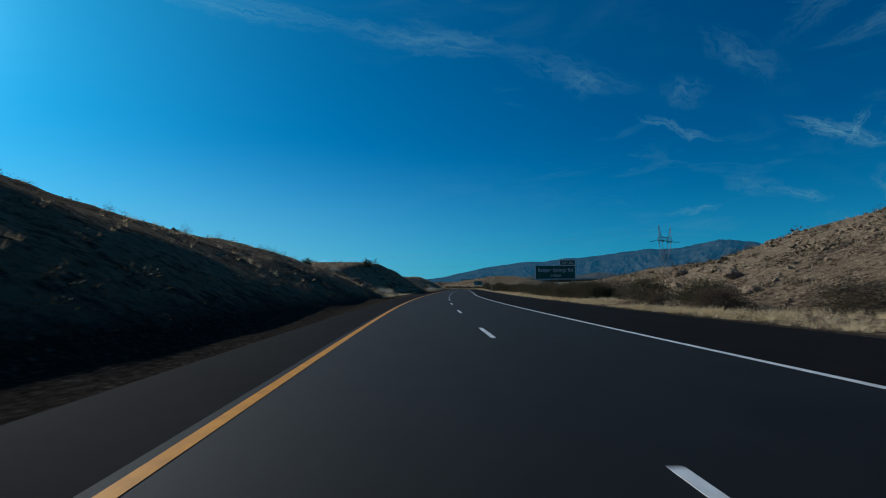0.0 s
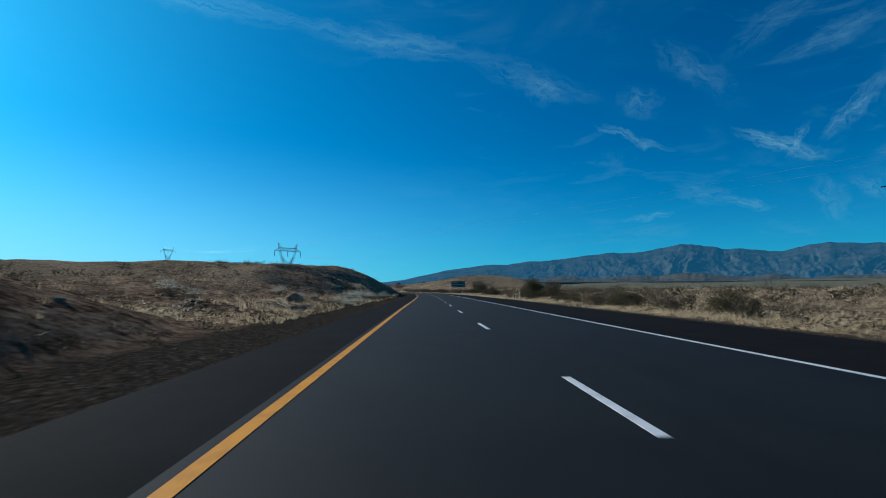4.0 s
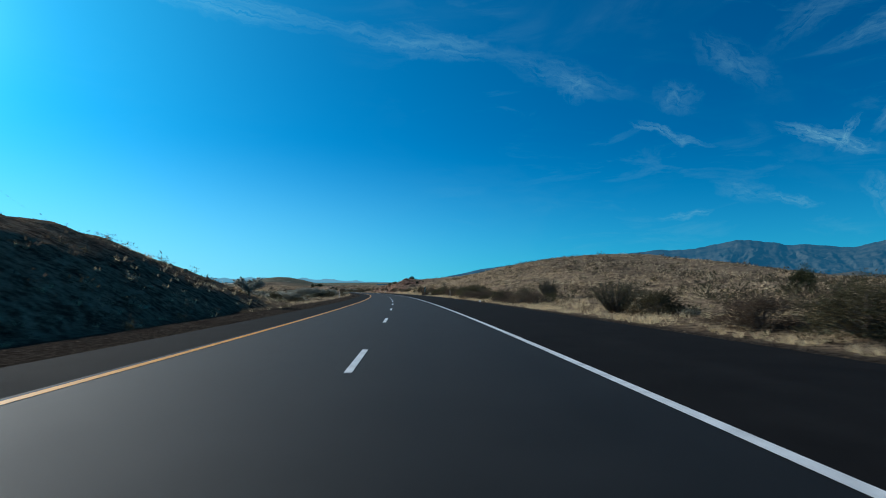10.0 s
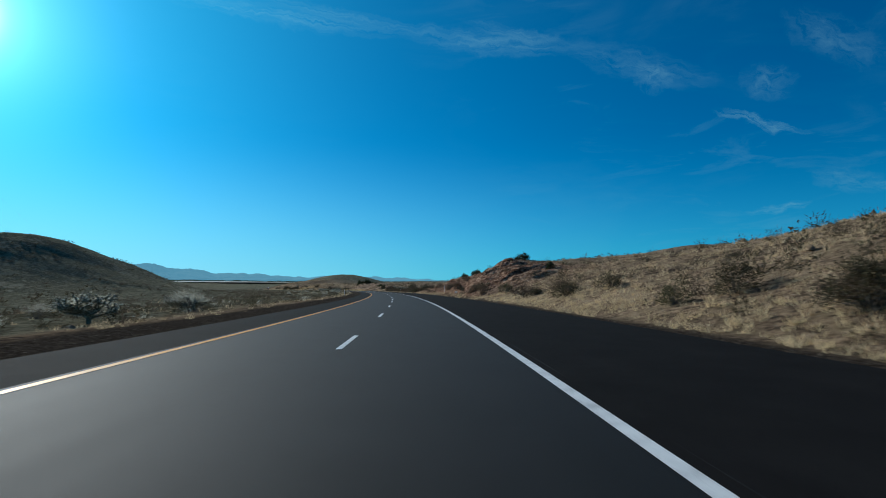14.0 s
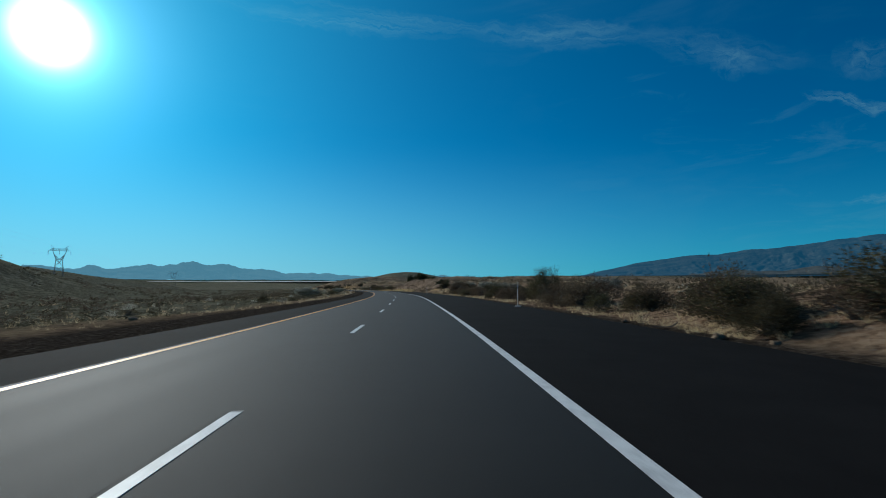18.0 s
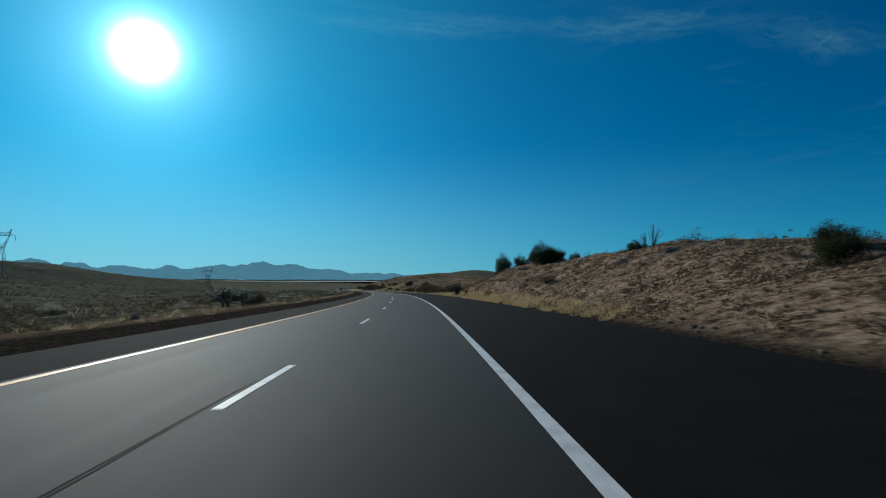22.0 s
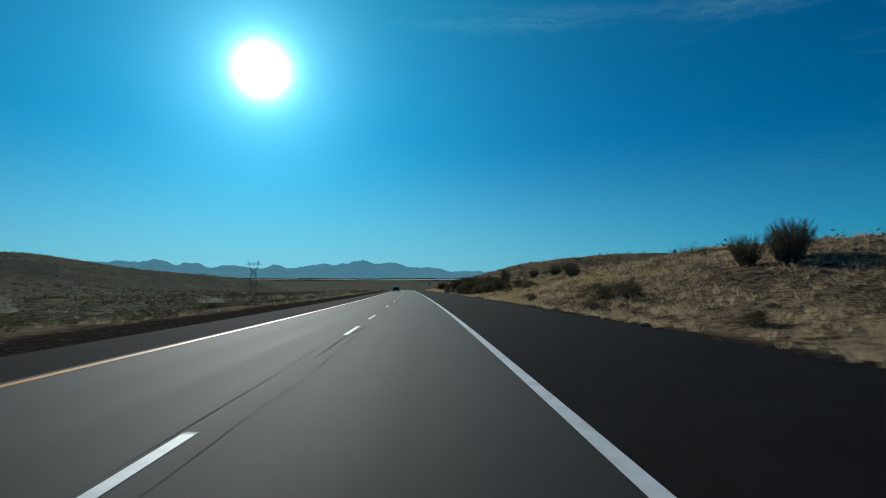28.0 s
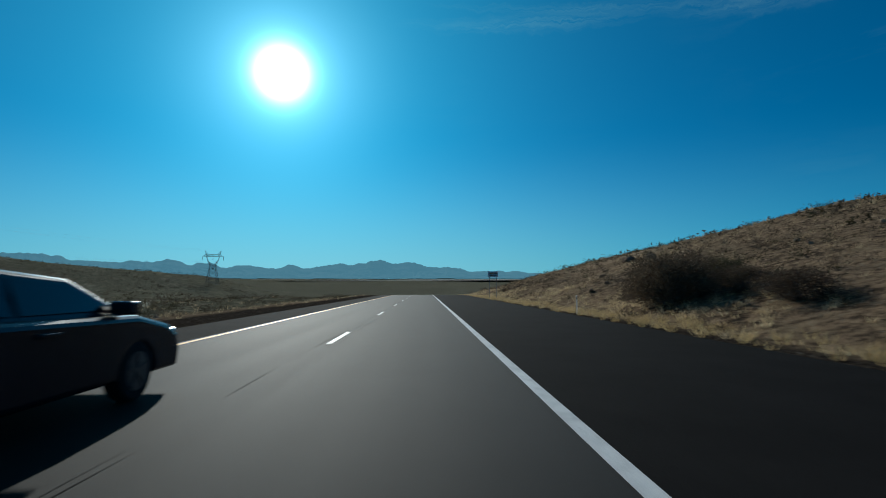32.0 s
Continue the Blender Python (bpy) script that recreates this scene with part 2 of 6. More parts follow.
def ground_material():
    """Desert soil: tan earth and dry grass, red earth in the cuts, dark cinders beside the road."""
    m = bpy.data.materials.new("desert_soil")
    m.use_nodes = True
    t = m.node_tree
    b = t.nodes["Principled BSDF"]
    co = t.nodes.new("ShaderNodeNewGeometry").outputs["Position"]
    wide = node(t, "ShaderNodeTexNoise", Scale=0.05, Detail=6.0, Roughness=0.65)
    mid = node(t, "ShaderNodeTexNoise", Scale=0.6, Detail=8.0, Roughness=0.7)
    grit = node(t, "ShaderNodeTexNoise", Scale=9.0, Detail=6.0, Roughness=0.75)
    rough = node(t, "ShaderNodeTexNoise", Scale=2.4, Detail=8.0, Roughness=0.72)
    rock = node(t, "ShaderNodeTexVoronoi", Scale=2.6)
    for n in (wide, mid, grit, rock, rough):
        link(t, co, n.inputs["Vector"])
    tan = ramp(t, maths(t, "ADD", maths(t, "MULTIPLY", wide.outputs[0], 0.25), maths(t, "ADD", maths(t, "MULTIPLY", mid.outputs[0], 0.35), maths(t, "MULTIPLY", rough.outputs[0], 0.4))),
               [(0.41, (0.06, 0.045, 0.034)), (0.47, (0.21, 0.147, 0.097)), (0.53, (0.39, 0.274, 0.176)), (0.60, (0.59, 0.435, 0.29))])
    scrub = ramp(t, mid.outputs[0], [(0.50, 0.0), (0.60, 1.0)])
    tan = mixed(t, maths(t, "MULTIPLY", scrub, 0.45), tan, (0.11, 0.091, 0.05))
    red = ramp(t, maths(t, "ADD", maths(t, "MULTIPLY", grit.outputs[0], 0.25), maths(t, "ADD", maths(t, "MULTIPLY", rough.outputs[0], 0.45), maths(t, "MULTIPLY", mid.outputs[0], 0.3))),
               [(0.43, (0.05, 0.026, 0.018)), (0.5, (0.26, 0.14, 0.088)), (0.57, (0.58, 0.39, 0.27))])
    pale = ramp(t, maths(t, "ADD", maths(t, "MULTIPLY", grit.outputs[0], 0.25), maths(t, "ADD", maths(t, "MULTIPLY", rough.outputs[0], 0.45), maths(t, "MULTIPLY", mid.outputs[0], 0.3))),
                [(0.42, (0.085, 0.058, 0.042)), (0.5, (0.41, 0.28, 0.188)), (0.58, (0.66, 0.49, 0.35))])
    cinder = ramp(t, grit.outputs[0], [(0.35, (0.018, 0.015, 0.012)), (0.5, (0.055, 0.044, 0.035)), (0.66, (0.15, 0.12, 0.095))])
    lay = {}
    for key in ("red", "pale", "verge", "brush"):
        lay[key] = t.nodes.new("ShaderNodeAttribute")
        lay[key].attribute_name = key
    cover = ramp(t, maths(t, "ADD", maths(t, "MULTIPLY", mid.outputs[0], 0.6), maths(t, "MULTIPLY", wide.outputs[0], 0.4)), [(0.43, (0.26, 0.24, 0.175)), (0.5, (0.075, 0.077, 0.052)), (0.57, (0.20, 0.19, 0.135))])
    tan = mixed(t, maths(t, "MULTIPLY", lay["brush"].outputs["Fac"], 0.9), tan, cover)
    c = mixed(t, lay["red"].outputs["Fac"], tan, red)
    c = mixed(t, lay["pale"].outputs["Fac"], c, pale)
    c = mixed(t, lay["verge"].outputs["Fac"], c, cinder)
    spots = ramp(t, rock.outputs["Distance"], [(0.10, 1.0), (0.17, 0.0)])
    c = mixed(t, maths(t, "MULTIPLY", spots, 0.35), c, (0.33, 0.29, 0.25))
    link(t, c, b.inputs["Base Color"])
    b.inputs["Roughness"].default_value = 0.95
    b.inputs["Specular IOR Level"].default_value = 0.0
    bp = node(t, "ShaderNodeBump", Strength=1.0, Distance=0.7)
    link(t, maths(t, "ADD", maths(t, "MULTIPLY", mid.outputs[0], 0.35), maths(t, "ADD", maths(t, "MULTIPLY", rough.outputs[0], 0.7), maths(t, "MULTIPLY", grit.outputs[0], 0.3))), bp.inputs["Height"])
    link(t, bp.outputs[0], b.inputs["Normal"])
    return m


def asphalt_material(name, dark, light, rough):
    """Worn asphalt: aggregate grain, long tyre-polished bands, patches."""
    m = bpy.data.materials.new(name)
    m.use_nodes = True
    t = m.node_tree
    b = t.nodes["Principled BSDF"]
    co = t.nodes.new("ShaderNodeNewGeometry").outputs["Position"]
    uv = t.nodes.new("ShaderNodeUVMap").outputs[0]
    grain = node(t, "ShaderNodeTexNoise", Scale=55.0, Detail=3.0, Roughness=0.8)
    stain = node(t, "ShaderNodeTexNoise", Scale=0.7, Detail=6.0, Roughness=0.65)
    long = t.nodes.new("ShaderNodeMapping")
    long.inputs["Scale"].default_value = (1.6, 0.02, 1)
    link(t, uv, long.inputs[0])
    bands = node(t, "ShaderNodeTexNoise", Scale=1.0, Detail=3.0)
    link(t, co, grain.inputs["Vector"]), link(t, co, stain.inputs["Vector"]), link(t, long.outputs[0], bands.inputs["Vector"])
    f = maths(t, "ADD", maths(t, "MULTIPLY", grain.outputs[0], 0.55), maths(t, "ADD", maths(t, "MULTIPLY", stain.outputs[0], 0.3), maths(t, "MULTIPLY", bands.outputs[0], 0.15)))
    link(t, ramp(t, f, [(0.36, dark), (0.66, light)]), b.inputs["Base Color"])
    link(t, maths(t, "ADD", maths(t, "MULTIPLY", bands.outputs[0], 0.07), rough - 0.035, True), b.inputs["Roughness"])
    b.inputs["Specular IOR Level"].default_value = 0.12 if rough < 0.9 else 0.02
    bp = node(t, "ShaderNodeBump", Strength=0.35, Distance=0.008)
    link(t, grain.outputs[0], bp.inputs["Height"])
    link(t, bp.outputs[0], b.inputs["Normal"])
    return m


SOIL = ground_material()
ASPHALT = asphalt_material("lane_asphalt", (0.0035, 0.0038, 0.004), (0.0140, 0.0147, 0.0152), 0.80)
CHIPSEAL = asphalt_material("shoulder_asphalt", (0.0065, 0.006, 0.006), (0.018, 0.017, 0.0165), 0.96)
WHITE_PAINT = material("white_road_paint", [(0.35, (0.38, 0.38, 0.37)), (0.55, (0.68, 0.68, 0.66))], 3.0, 12, 0.6, 0.3, 0.004, space="World")
YELLOW_PAINT = material("yellow_road_paint", [(0.35, (0.45, 0.165, 0.002)), (0.55, (0.74, 0.29, 0.004))], 3.0, 12, 0.6, 0.3, 0.004, space="World", spec=0.18)
TAR = material("crack_tar", [(0.4, (0.004, 0.004, 0.004)), (0.6, (0.016, 0.016, 0.016))], 4.0, 6, 0.9, space="World", spec=0.08)
DRY_GRASS = material("dry_grass", [(0.35, (0.38, 0.272, 0.155)), (0.6, (0.71, 0.535, 0.33))], 0.3, 8, 0.9, 0, random_tint=0.45, space="World", translucent=0.35, spec=0.05)
GOLD_GRASS = material("golden_grass", [(0.35, (0.36, 0.245, 0.12)), (0.6, (0.62, 0.445, 0.24))], 0.3, 8, 0.9, 0, random_tint=0.3, space="World", translucent=0.35, spec=0.05)
OLIVE_LEAF = material("olive_leaves", [(0.35, (0.040, 0.036, 0.020)), (0.6, (0.12, 0.102, 0.055))], 1.5, 6, 0.8, 0, random_tint=0.38, translucent=0.28, spec=0.05)
BROWN_LEAF = material("brown_twigs", [(0.35, (0.050, 0.036, 0.025)), (0.6, (0.17, 0.125, 0.085))], 1.5, 6, 0.9, 0, random_tint=0.38, translucent=0.28, spec=0.05)
DARK_LEAF = material("juniper_leaves", [(0.35, (0.028, 0.034, 0.018)), (0.6, (0.075, 0.08, 0.04))], 1.5, 6, 0.85, 0, random_tint=0.5, translucent=0.3, spec=0.05)
PALE_LEAF = material("pale_seed_heads", [(0.35, (0.28, 0.26, 0.20)), (0.6, (0.55, 0.52, 0.43))], 1.5, 6, 0.9, 0, random_tint=0.3, translucent=0.45, spec=0.05)
CHOLLA_SKIN = material("cholla_skin", [(0.35, (0.10, 0.095, 0.06)), (0.6, (0.24, 0.22, 0.15))], 8.0, 6, 0.85, 0.6, 0.01, random_tint=0.3)
BARK = material("grey_bark", [(0.35, (0.06, 0.05, 0.04)), (0.6, (0.15, 0.125, 0.10))], 6.0, 6, 0.9, 0.5, 0.01)
POST_ORANGE = material("faded_orange_post", [(0.35, (0.42, 0.13, 0.02)), (0.6, (0.62, 0.22, 0.04))], 4.0, 8, 0.7, 0.1, 0.003)
STEEL = material("galvanised_steel", [(0.35, (0.16, 0.17, 0.18)), (0.6, (0.27, 0.28, 0.29))], 2.0, 8, 0.7, 0.1, 0.002, metal=0.6)
SIGN_GREEN = material("sign_green", [(0.35, (0.006, 0.075, 0.055)), (0.6, (0.010, 0.11, 0.08))], 0.8, 10, 0.5, 0.05, 0.002)
SIGN_WHITE = material("sign_white", [(0.35, (0.62, 0.64, 0.63)), (0.6, (0.78, 0.79, 0.78))], 0.8, 10, 0.5, 0.05, 0.002)
POST_WHITE = material("weathered_white_post", [(0.35, (0.55, 0.54, 0.52)), (0.6, (0.80, 0.79, 0.77))], 4.0, 8, 0.7, 0.1, 0.003, translucent=0.45)
BRIGHT_WIRE = material("bright_strand", [(0.35, (0.55, 0.56, 0.57)), (0.6, (0.75, 0.76, 0.77))], 2.0, 8, 0.5, 0, metal=0.8)
RED_STONE = material("red_rock", [(0.35, (0.10, 0.05, 0.032)), (0.6, (0.56, 0.36, 0.235))], 1.2, 6, 0.95, 0.8, 0.05, random_tint=0.4, spec=0.05)
EDGE_STONE = material("edge_gravel", [(0.35, (0.22, 0.18, 0.14)), (0.6, (0.52, 0.45, 0.37))], 6.0, 6, 0.95, 0.4, 0.02, random_tint=0.3, spec=0.05)
STONE = material("tan_rock", [(0.35, (0.12, 0.075, 0.048)), (0.6, (0.33, 0.225, 0.15))], 1.2, 6, 0.95, 0.8, 0.05, random_tint=0.3, spec=0.05)


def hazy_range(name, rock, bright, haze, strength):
    """Bare rock and chaparral; haze of kilometres of blue air put in as emission."""
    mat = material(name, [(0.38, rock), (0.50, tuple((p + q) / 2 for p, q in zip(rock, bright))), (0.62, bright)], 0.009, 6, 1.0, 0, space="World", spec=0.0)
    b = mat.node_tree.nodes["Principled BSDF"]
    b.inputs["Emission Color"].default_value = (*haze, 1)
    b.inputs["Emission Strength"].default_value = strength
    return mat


# a faint blue glow in each material paints the distance haze onto the slopes
RANGE_FAR = hazy_range("far_range_haze_glow", (0.010, 0.018, 0.018), (0.062, 0.060, 0.050), (0.06, 0.40, 0.78), 0.16)
FOOTHILL = hazy_range("foothill_scrub_haze_glow", (0.040, 0.037, 0.031), (0.095, 0.080, 0.064), (0.18, 0.42, 0.62), 0.085)
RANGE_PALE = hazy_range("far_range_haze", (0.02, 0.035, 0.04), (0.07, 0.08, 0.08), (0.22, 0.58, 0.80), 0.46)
PALE_FLAT = material("pale_dry_flat", [(0.35, (0.55, 0.50, 0.44)), (0.6, (0.75, 0.70, 0.63))], 0.01, 8, 1.0, 0, space="World", spec=0.0)

# ---- helpers for things ----
def mesh_of(name, bm):
    me = bpy.data.meshes.new(name)
    bm.to_mesh(me)
    bm.free()
    return me


def mesh_from(name, verts, faces, mat, smooth=False):
    me = bpy.data.meshes.new(name)
    me.from_pydata(verts, [], faces)
    me.materials.append(mat)
    if smooth:
        me.polygons.foreach_set("use_smooth", [True] * len(me.polygons))
    return me


def part(name, bm, mat, parent, label=""):
    """One mesh object under a thing or a part."""
    me = mesh_of(name, bm) if isinstance(bm, bmesh.types.BMesh) else bm
    if mat is not None and not me.materials:
        me.materials.append(mat)
    ob = new(name, me)
    ob.parent = parent
    return tagged(ob, label)


def empty(name, m, label, category, group="", kind=""):
    ob = new(name)
    ob.empty_display_size = 0.3
    ob.matrix_world = m
    return tagged(ob, label, category, group, kind)


def box(bm, x0, y0, z0, x1, y1, z1, bevel=0.0):
    r = bmesh.ops.create_cube(bm, size=1.0, matrix=Matrix.Translation(((x0 + x1) / 2, (y0 + y1) / 2, (z0 + z1) / 2)) @ Matrix.Diagonal((x1 - x0, y1 - y0, z1 - z0, 1)))
    if bevel:
        edges = {e for v in r["verts"] for e in v.link_edges}
        bmesh.ops.bevel(bm, geom=list(edges), offset=bevel, segments=2, affect="EDGES", profile=0.5)
    return bm


def strut(bm, a, b, r=0.06, n=4):
    a, b = Vector(a), Vector(b)
    d = b - a
    m = Matrix.Translation((a + b) / 2) @ d.to_track_quat("Z", "Y").to_matrix().to_4x4()
    bmesh.ops.create_cone(bm, cap_ends=True, segments=n, radius1=r, radius2=r, depth=d.length, matrix=m)


def vnoise(x, y, seed=0):
    """Smooth value noise in -1..1 on arrays."""
    ix, iy = np.floor(x).astype(np.int64), np.floor(y).astype(np.int64)
    fx, fy = x - ix, y - iy
    fx, fy = fx * fx * (3 - 2 * fx), fy * fy * (3 - 2 * fy)

    def corner(i, j):
        h = (i * 374761393 + j * 668265263 + seed * 974711) & 0xFFFFFFFF
        h = ((h ^ (h >> 13)) * 1274126177) & 0xFFFFFFFF
        return ((h ^ (h >> 16)) & 0xFFFF) / 32767.5 - 1

    a, b = corner(ix, iy) * (1 - fx) + corner(ix + 1, iy) * fx, corner(ix, iy + 1) * (1 - fx) + corner(ix + 1, iy + 1) * fx
    return a * (1 - fy) + b * fy


def fbm(x, y, octaves=4, seed=0):
    total, amp = 0, 1.0
    for k in range(octaves):
        total = total + amp * vnoise(x * 2**k, y * 2**k, seed + k)
        amp *= 0.5
    return total


# ---- the lie of the land ----
# along the road: metres, height of the bank, metres from the dashes to its foot, width of its slope
LEFT_BANKS = ([(-200, 7.0, 7, 14), (0, 7.0, 7, 14), (35, 6.0, 7.5, 14), (58, 5.4, 7.5, 14), (70, 4.8, 8, 14), (80, 3.4, 10, 15), (88, 2.8, 12, 16), (97, 4.4, 12, 13), (106, 5.7, 10.5, 10), (113, 6.5, 9, 9.5), (121, 6.7, 8.5, 9.6), (139, 6.2, 8.0, 9.4), (150, 4.2, 8.0, 10.5), (165, 2.2, 10, 16), (212, 2.4, 12, 16), (226, 5.2, 10, 14), (242, 5.8, 8.0, 13), (265, 6.5, 7.2, 13), (283, 5.9, 7.2, 13), (291, 4.5, 7.8, 13.5), (300, 3.0, 9, 15), (322, 2.8, 12, 16)] +
    [(335, 4.8, 9.3, 9), (383, 4.5, 8.5, 8.5), (397, 4.0, 8.5, 9), (406, 2.6, 9, 12), (416, -0.1, 9, 20), (470, -1.2, 9, 25), (700, -1.6, 9, 30), (1000, -1.4, 9, 30), (1300, -1.0, 9, 30), (1800, -1, 9, 30)])
RIGHT_BANKS = ([(-200, 9, 22, 34), (60, 9.5, 22, 34), (85, 6.0, 22, 34), (110, 1.8, 16, 30), (180, 0.8, 12, 30), (300, 0.8, 12, 30), (350, 1.0, 12, 30), (390, 1.2, 12, 30), (420, 2.0, 11, 34), (445, 3.3, 11, 36), (460, 5.5, 11, 36), (475, 6.6, 11, 36), (500, 7.7, 11, 36), (525, 7.4, 10, 34), (550, 4.9, 9.5, 26), (566, 3.8, 9, 16), (580, 4.4, 9, 12), (590, 5.3, 9, 11), (600, 4.5, 9, 11), (609, 3.7, 9, 11)] +
    [(621, 3.4, 9, 12), (631, 3.75, 9, 11), (648, 3.3, 9.5, 12), (660, 2.1, 10, 14), (674, 1.0, 11, 20), (700, 0.6, 11, 24), (722, 1.3, 10.5, 16), (745, 2.2, 10.2, 12), (770, 2.5, 9.5, 14), (800, 2.8, 9.2, 14), (835, 4.2, 9, 12), (865, 4.8, 9, 12), (880, 3.6, 9, 13), (896, 2.2, 10, 16), (915, 1.3, 11, 22), (990, 1.6, 11, 24), (1012, 2.6, 10.5, 24), (1032, 4.8, 10.5, 22), (1055, 5.6, 10.5, 24), (1082, 5.6, 10.5, 28)] +
    [(1130, 5.0, 10.5, 32), (1160, 6.6, 10.5, 34), (1182, 9.0, 10.5, 36), (1205, 9.0, 10.5, 36), (1260, 7.2, 11, 38), (1320, 5.0, 12, 40), (1400, 2.0, 14, 40), (1800, 1, 14, 40)])
# lone hills: along, across, height, and their reach along and across
HILLS = [(738, -138, 13.5, 64, 48), (700, -235, 13, 60, 70), (1430, -300, 26, 110, 90), (1300, -390, 24, 90, 90), (1560, -190, 12, 120, 70), (1672, 266, 33, 120, 100), (1560, 120, 12, 110, 60),
         (520, 75, 3, 45, 40), (640, -330, 14, 90, 80), (40, 110, 9, 90, 50), (1210, 85, 3, 90, 50), (430, -95, 2.5, 40, 45), (600, 70, 3, 60, 40), (827, 24, 3.0, 13, 12), (128, 50, 4.2, 26, 22), (795, -140, 15.5, 66, 44), (900, -170, 7, 80, 55), (1050, -180, 5.5, 90, 60), (1200, -190, 5, 90, 60)]


def bank(table, s, v):
    t = np.array(table, float)
    h, foot, width = (np.interp(s, t[:, 0], t[:, k]) for k in (1, 2, 3))
    foot = np.maximum(foot, 9.5) if table is RIGHT_BANKS else foot
    k = np.clip((v - foot) / width, 0, None)
    face = np.where(k < 1, k * (1 + 0.35 * (1 - k)) , 1.0)
    back = 1 + 0.12 * np.clip((v - foot - width) / 40, 0, 1)
    start, reach = (np.interp(s, (390, 430, 540, 600), (130, 74, 74, 130)), np.interp(s, (390, 430, 540, 600), (200, 60, 60, 200))) if table is RIGHT_BANKS else (130, 200)
    fade = np.clip(1 - (v - start) / reach, 0, 1)
    return h * face * back * fade * fade * (3 - 2 * fade)


def swell(d):
    """The wide valley rises gently with the distance from the road."""
    return 0.024 * np.clip(d - 260, 0, None) + 0.0


def land(s, u):
    """Height of the ground at s metres along and u metres across."""
    s, u = np.broadcast_arrays(np.asarray(s, float), np.asarray(u, float))
    v = np.abs(u)
    z = np.where(u < 0, bank(LEFT_BANKS, s, v), bank(RIGHT_BANKS, s, v))
    for hs, hu, hh, rs, ru in HILLS:
        z = z + hh * np.exp(-((s - hs) / rs) ** 2 - ((u - hu) / ru) ** 2) * np.clip((v - 10) / 45, 0, 1)
    x, y = place(s, u)
    off_road = np.clip((v - np.where(u > 0, 9.3, 7.5)) / 8, 0, 1)
    wide = np.clip((v - 14) / 40, 0, 1)
    rough = np.clip(z / 2.5, 0, 1)
    z = z + off_road * ((0.13 + 0.04 * rough) * fbm(x / 3.1, y / 3.1, 3, 5) + 0.35 * fbm(x / 11, y / 11, 3, 9)) + wide * (0.9 * fbm(x / 46, y / 46, 3, 13))
    steep = np.clip(z / 3, 0, 1) * np.clip((v - 9) / 3, 0, 1) * np.clip((26 - v) / 6, 0, 1)
    gully = 0.5 * np.abs(vnoise(s / 2.1 + 0.35 * vnoise(s / 5, v / 4, 3), v / 22, 21)) + 0.7 * np.abs(vnoise(s / 0.8 + 0.3 * vnoise(s / 3, v / 3, 8), v / 9, 27))
    cut = np.clip((s - 556) / 12, 0, 1) * np.clip((660 - s) / 12, 0, 1) + np.clip((s - 765) / 20, 0, 1) * np.clip((900 - s) / 20, 0, 1)
    red_cut = np.clip((s - 556) / 12, 0, 1) * np.clip((660 - s) / 12, 0, 1) * (u > 0)
    furrow = np.abs(vnoise(s / 0.5 + 0.4 * vnoise(s / 2.2, v / 2.5, 8) + 0.3 * v, v / 7, 29)) * 2
    rill = np.abs(vnoise(s / 0.6 + 0.5 * vnoise(s / 2.2, v / 2.5, 8) + 0.25 * v, v / 6, 29)) * np.clip(vnoise(s / 9, v / 5, 33) * 1.5 + 0.6, 0.15, 1)
    z = z + steep * (gully - 0.35) * (0.22 + 0.7 * red_cut) + steep * cut * (u > 0) * (0.20 * fbm(s / 0.9, v / 1.2, 3, 71) + 0.3 * rill + 0.38 * (furrow - 0.5) * np.clip((s - 822) / 8, 0, 1) * np.clip((852 - s) / 8, 0, 1) * np.clip((17 - v) / 4, 0, 1))
    rib = 1 - 2 * np.abs(vnoise(s / 1.5 + 0.6 * vnoise(s / 4, v / 3, 81), v / 2.6, 83)) + 0.6 * (1 - 2 * np.abs(vnoise(s / 0.8, v / 0.9, 85)))
    z = z + red_cut * steep * 0.22 * rib
    apron = np.clip((v - 6.0) / 2.5, 0, 1)
    sink = np.where(v < np.where(u > 0, 9.0, 7.2), -0.12, -0.05 * apron)
    return z + sink + swell(v) + road_z(s) * np.clip(1 - (v - 30) / 150, 0, 1)


def land_z(s, u):
    return float(land(s, u))


def steps(parts):
    out = []
    for a, b, d in parts:
        out += list(np.arange(a, b, d))
    return out + [parts[-1][1]]


half = steps([(7.2, 12, 0.55), (12, 26, 0.65), (26, 30, 1.0), (30, 60, 2.5), (60, 150, 7.5), (150, 420, 27)])
across = np.array([-v for v in reversed(half)] + [-5.4, 0.0, 6.6] + half)
along = np.array(steps([(-90, 0, 6), (0, 555, 1.4), (555, 660, 0.35), (660, 765, 1.4), (765, 820, 0.7), (820, 872, 0.3), (872, 900, 0.7), (900, 1260, 1.4), (1260, 1500, 5), (1500, 1900, 16)]))
gs, gu = np.meshgrid(along, across, indexing="ij")
gx, gy = place(gs, gu)
gz = land(gs, gu)
na, nc = gs.shape
verts = np.stack([gx, gy, gz], -1).reshape(-1, 3)
idx = np.arange(na * nc).reshape(na, nc)
faces = np.stack([idx[:-1, :-1], idx[:-1, 1:], idx[1:, 1:], idx[1:, :-1]], -1).reshape(-1, 4)
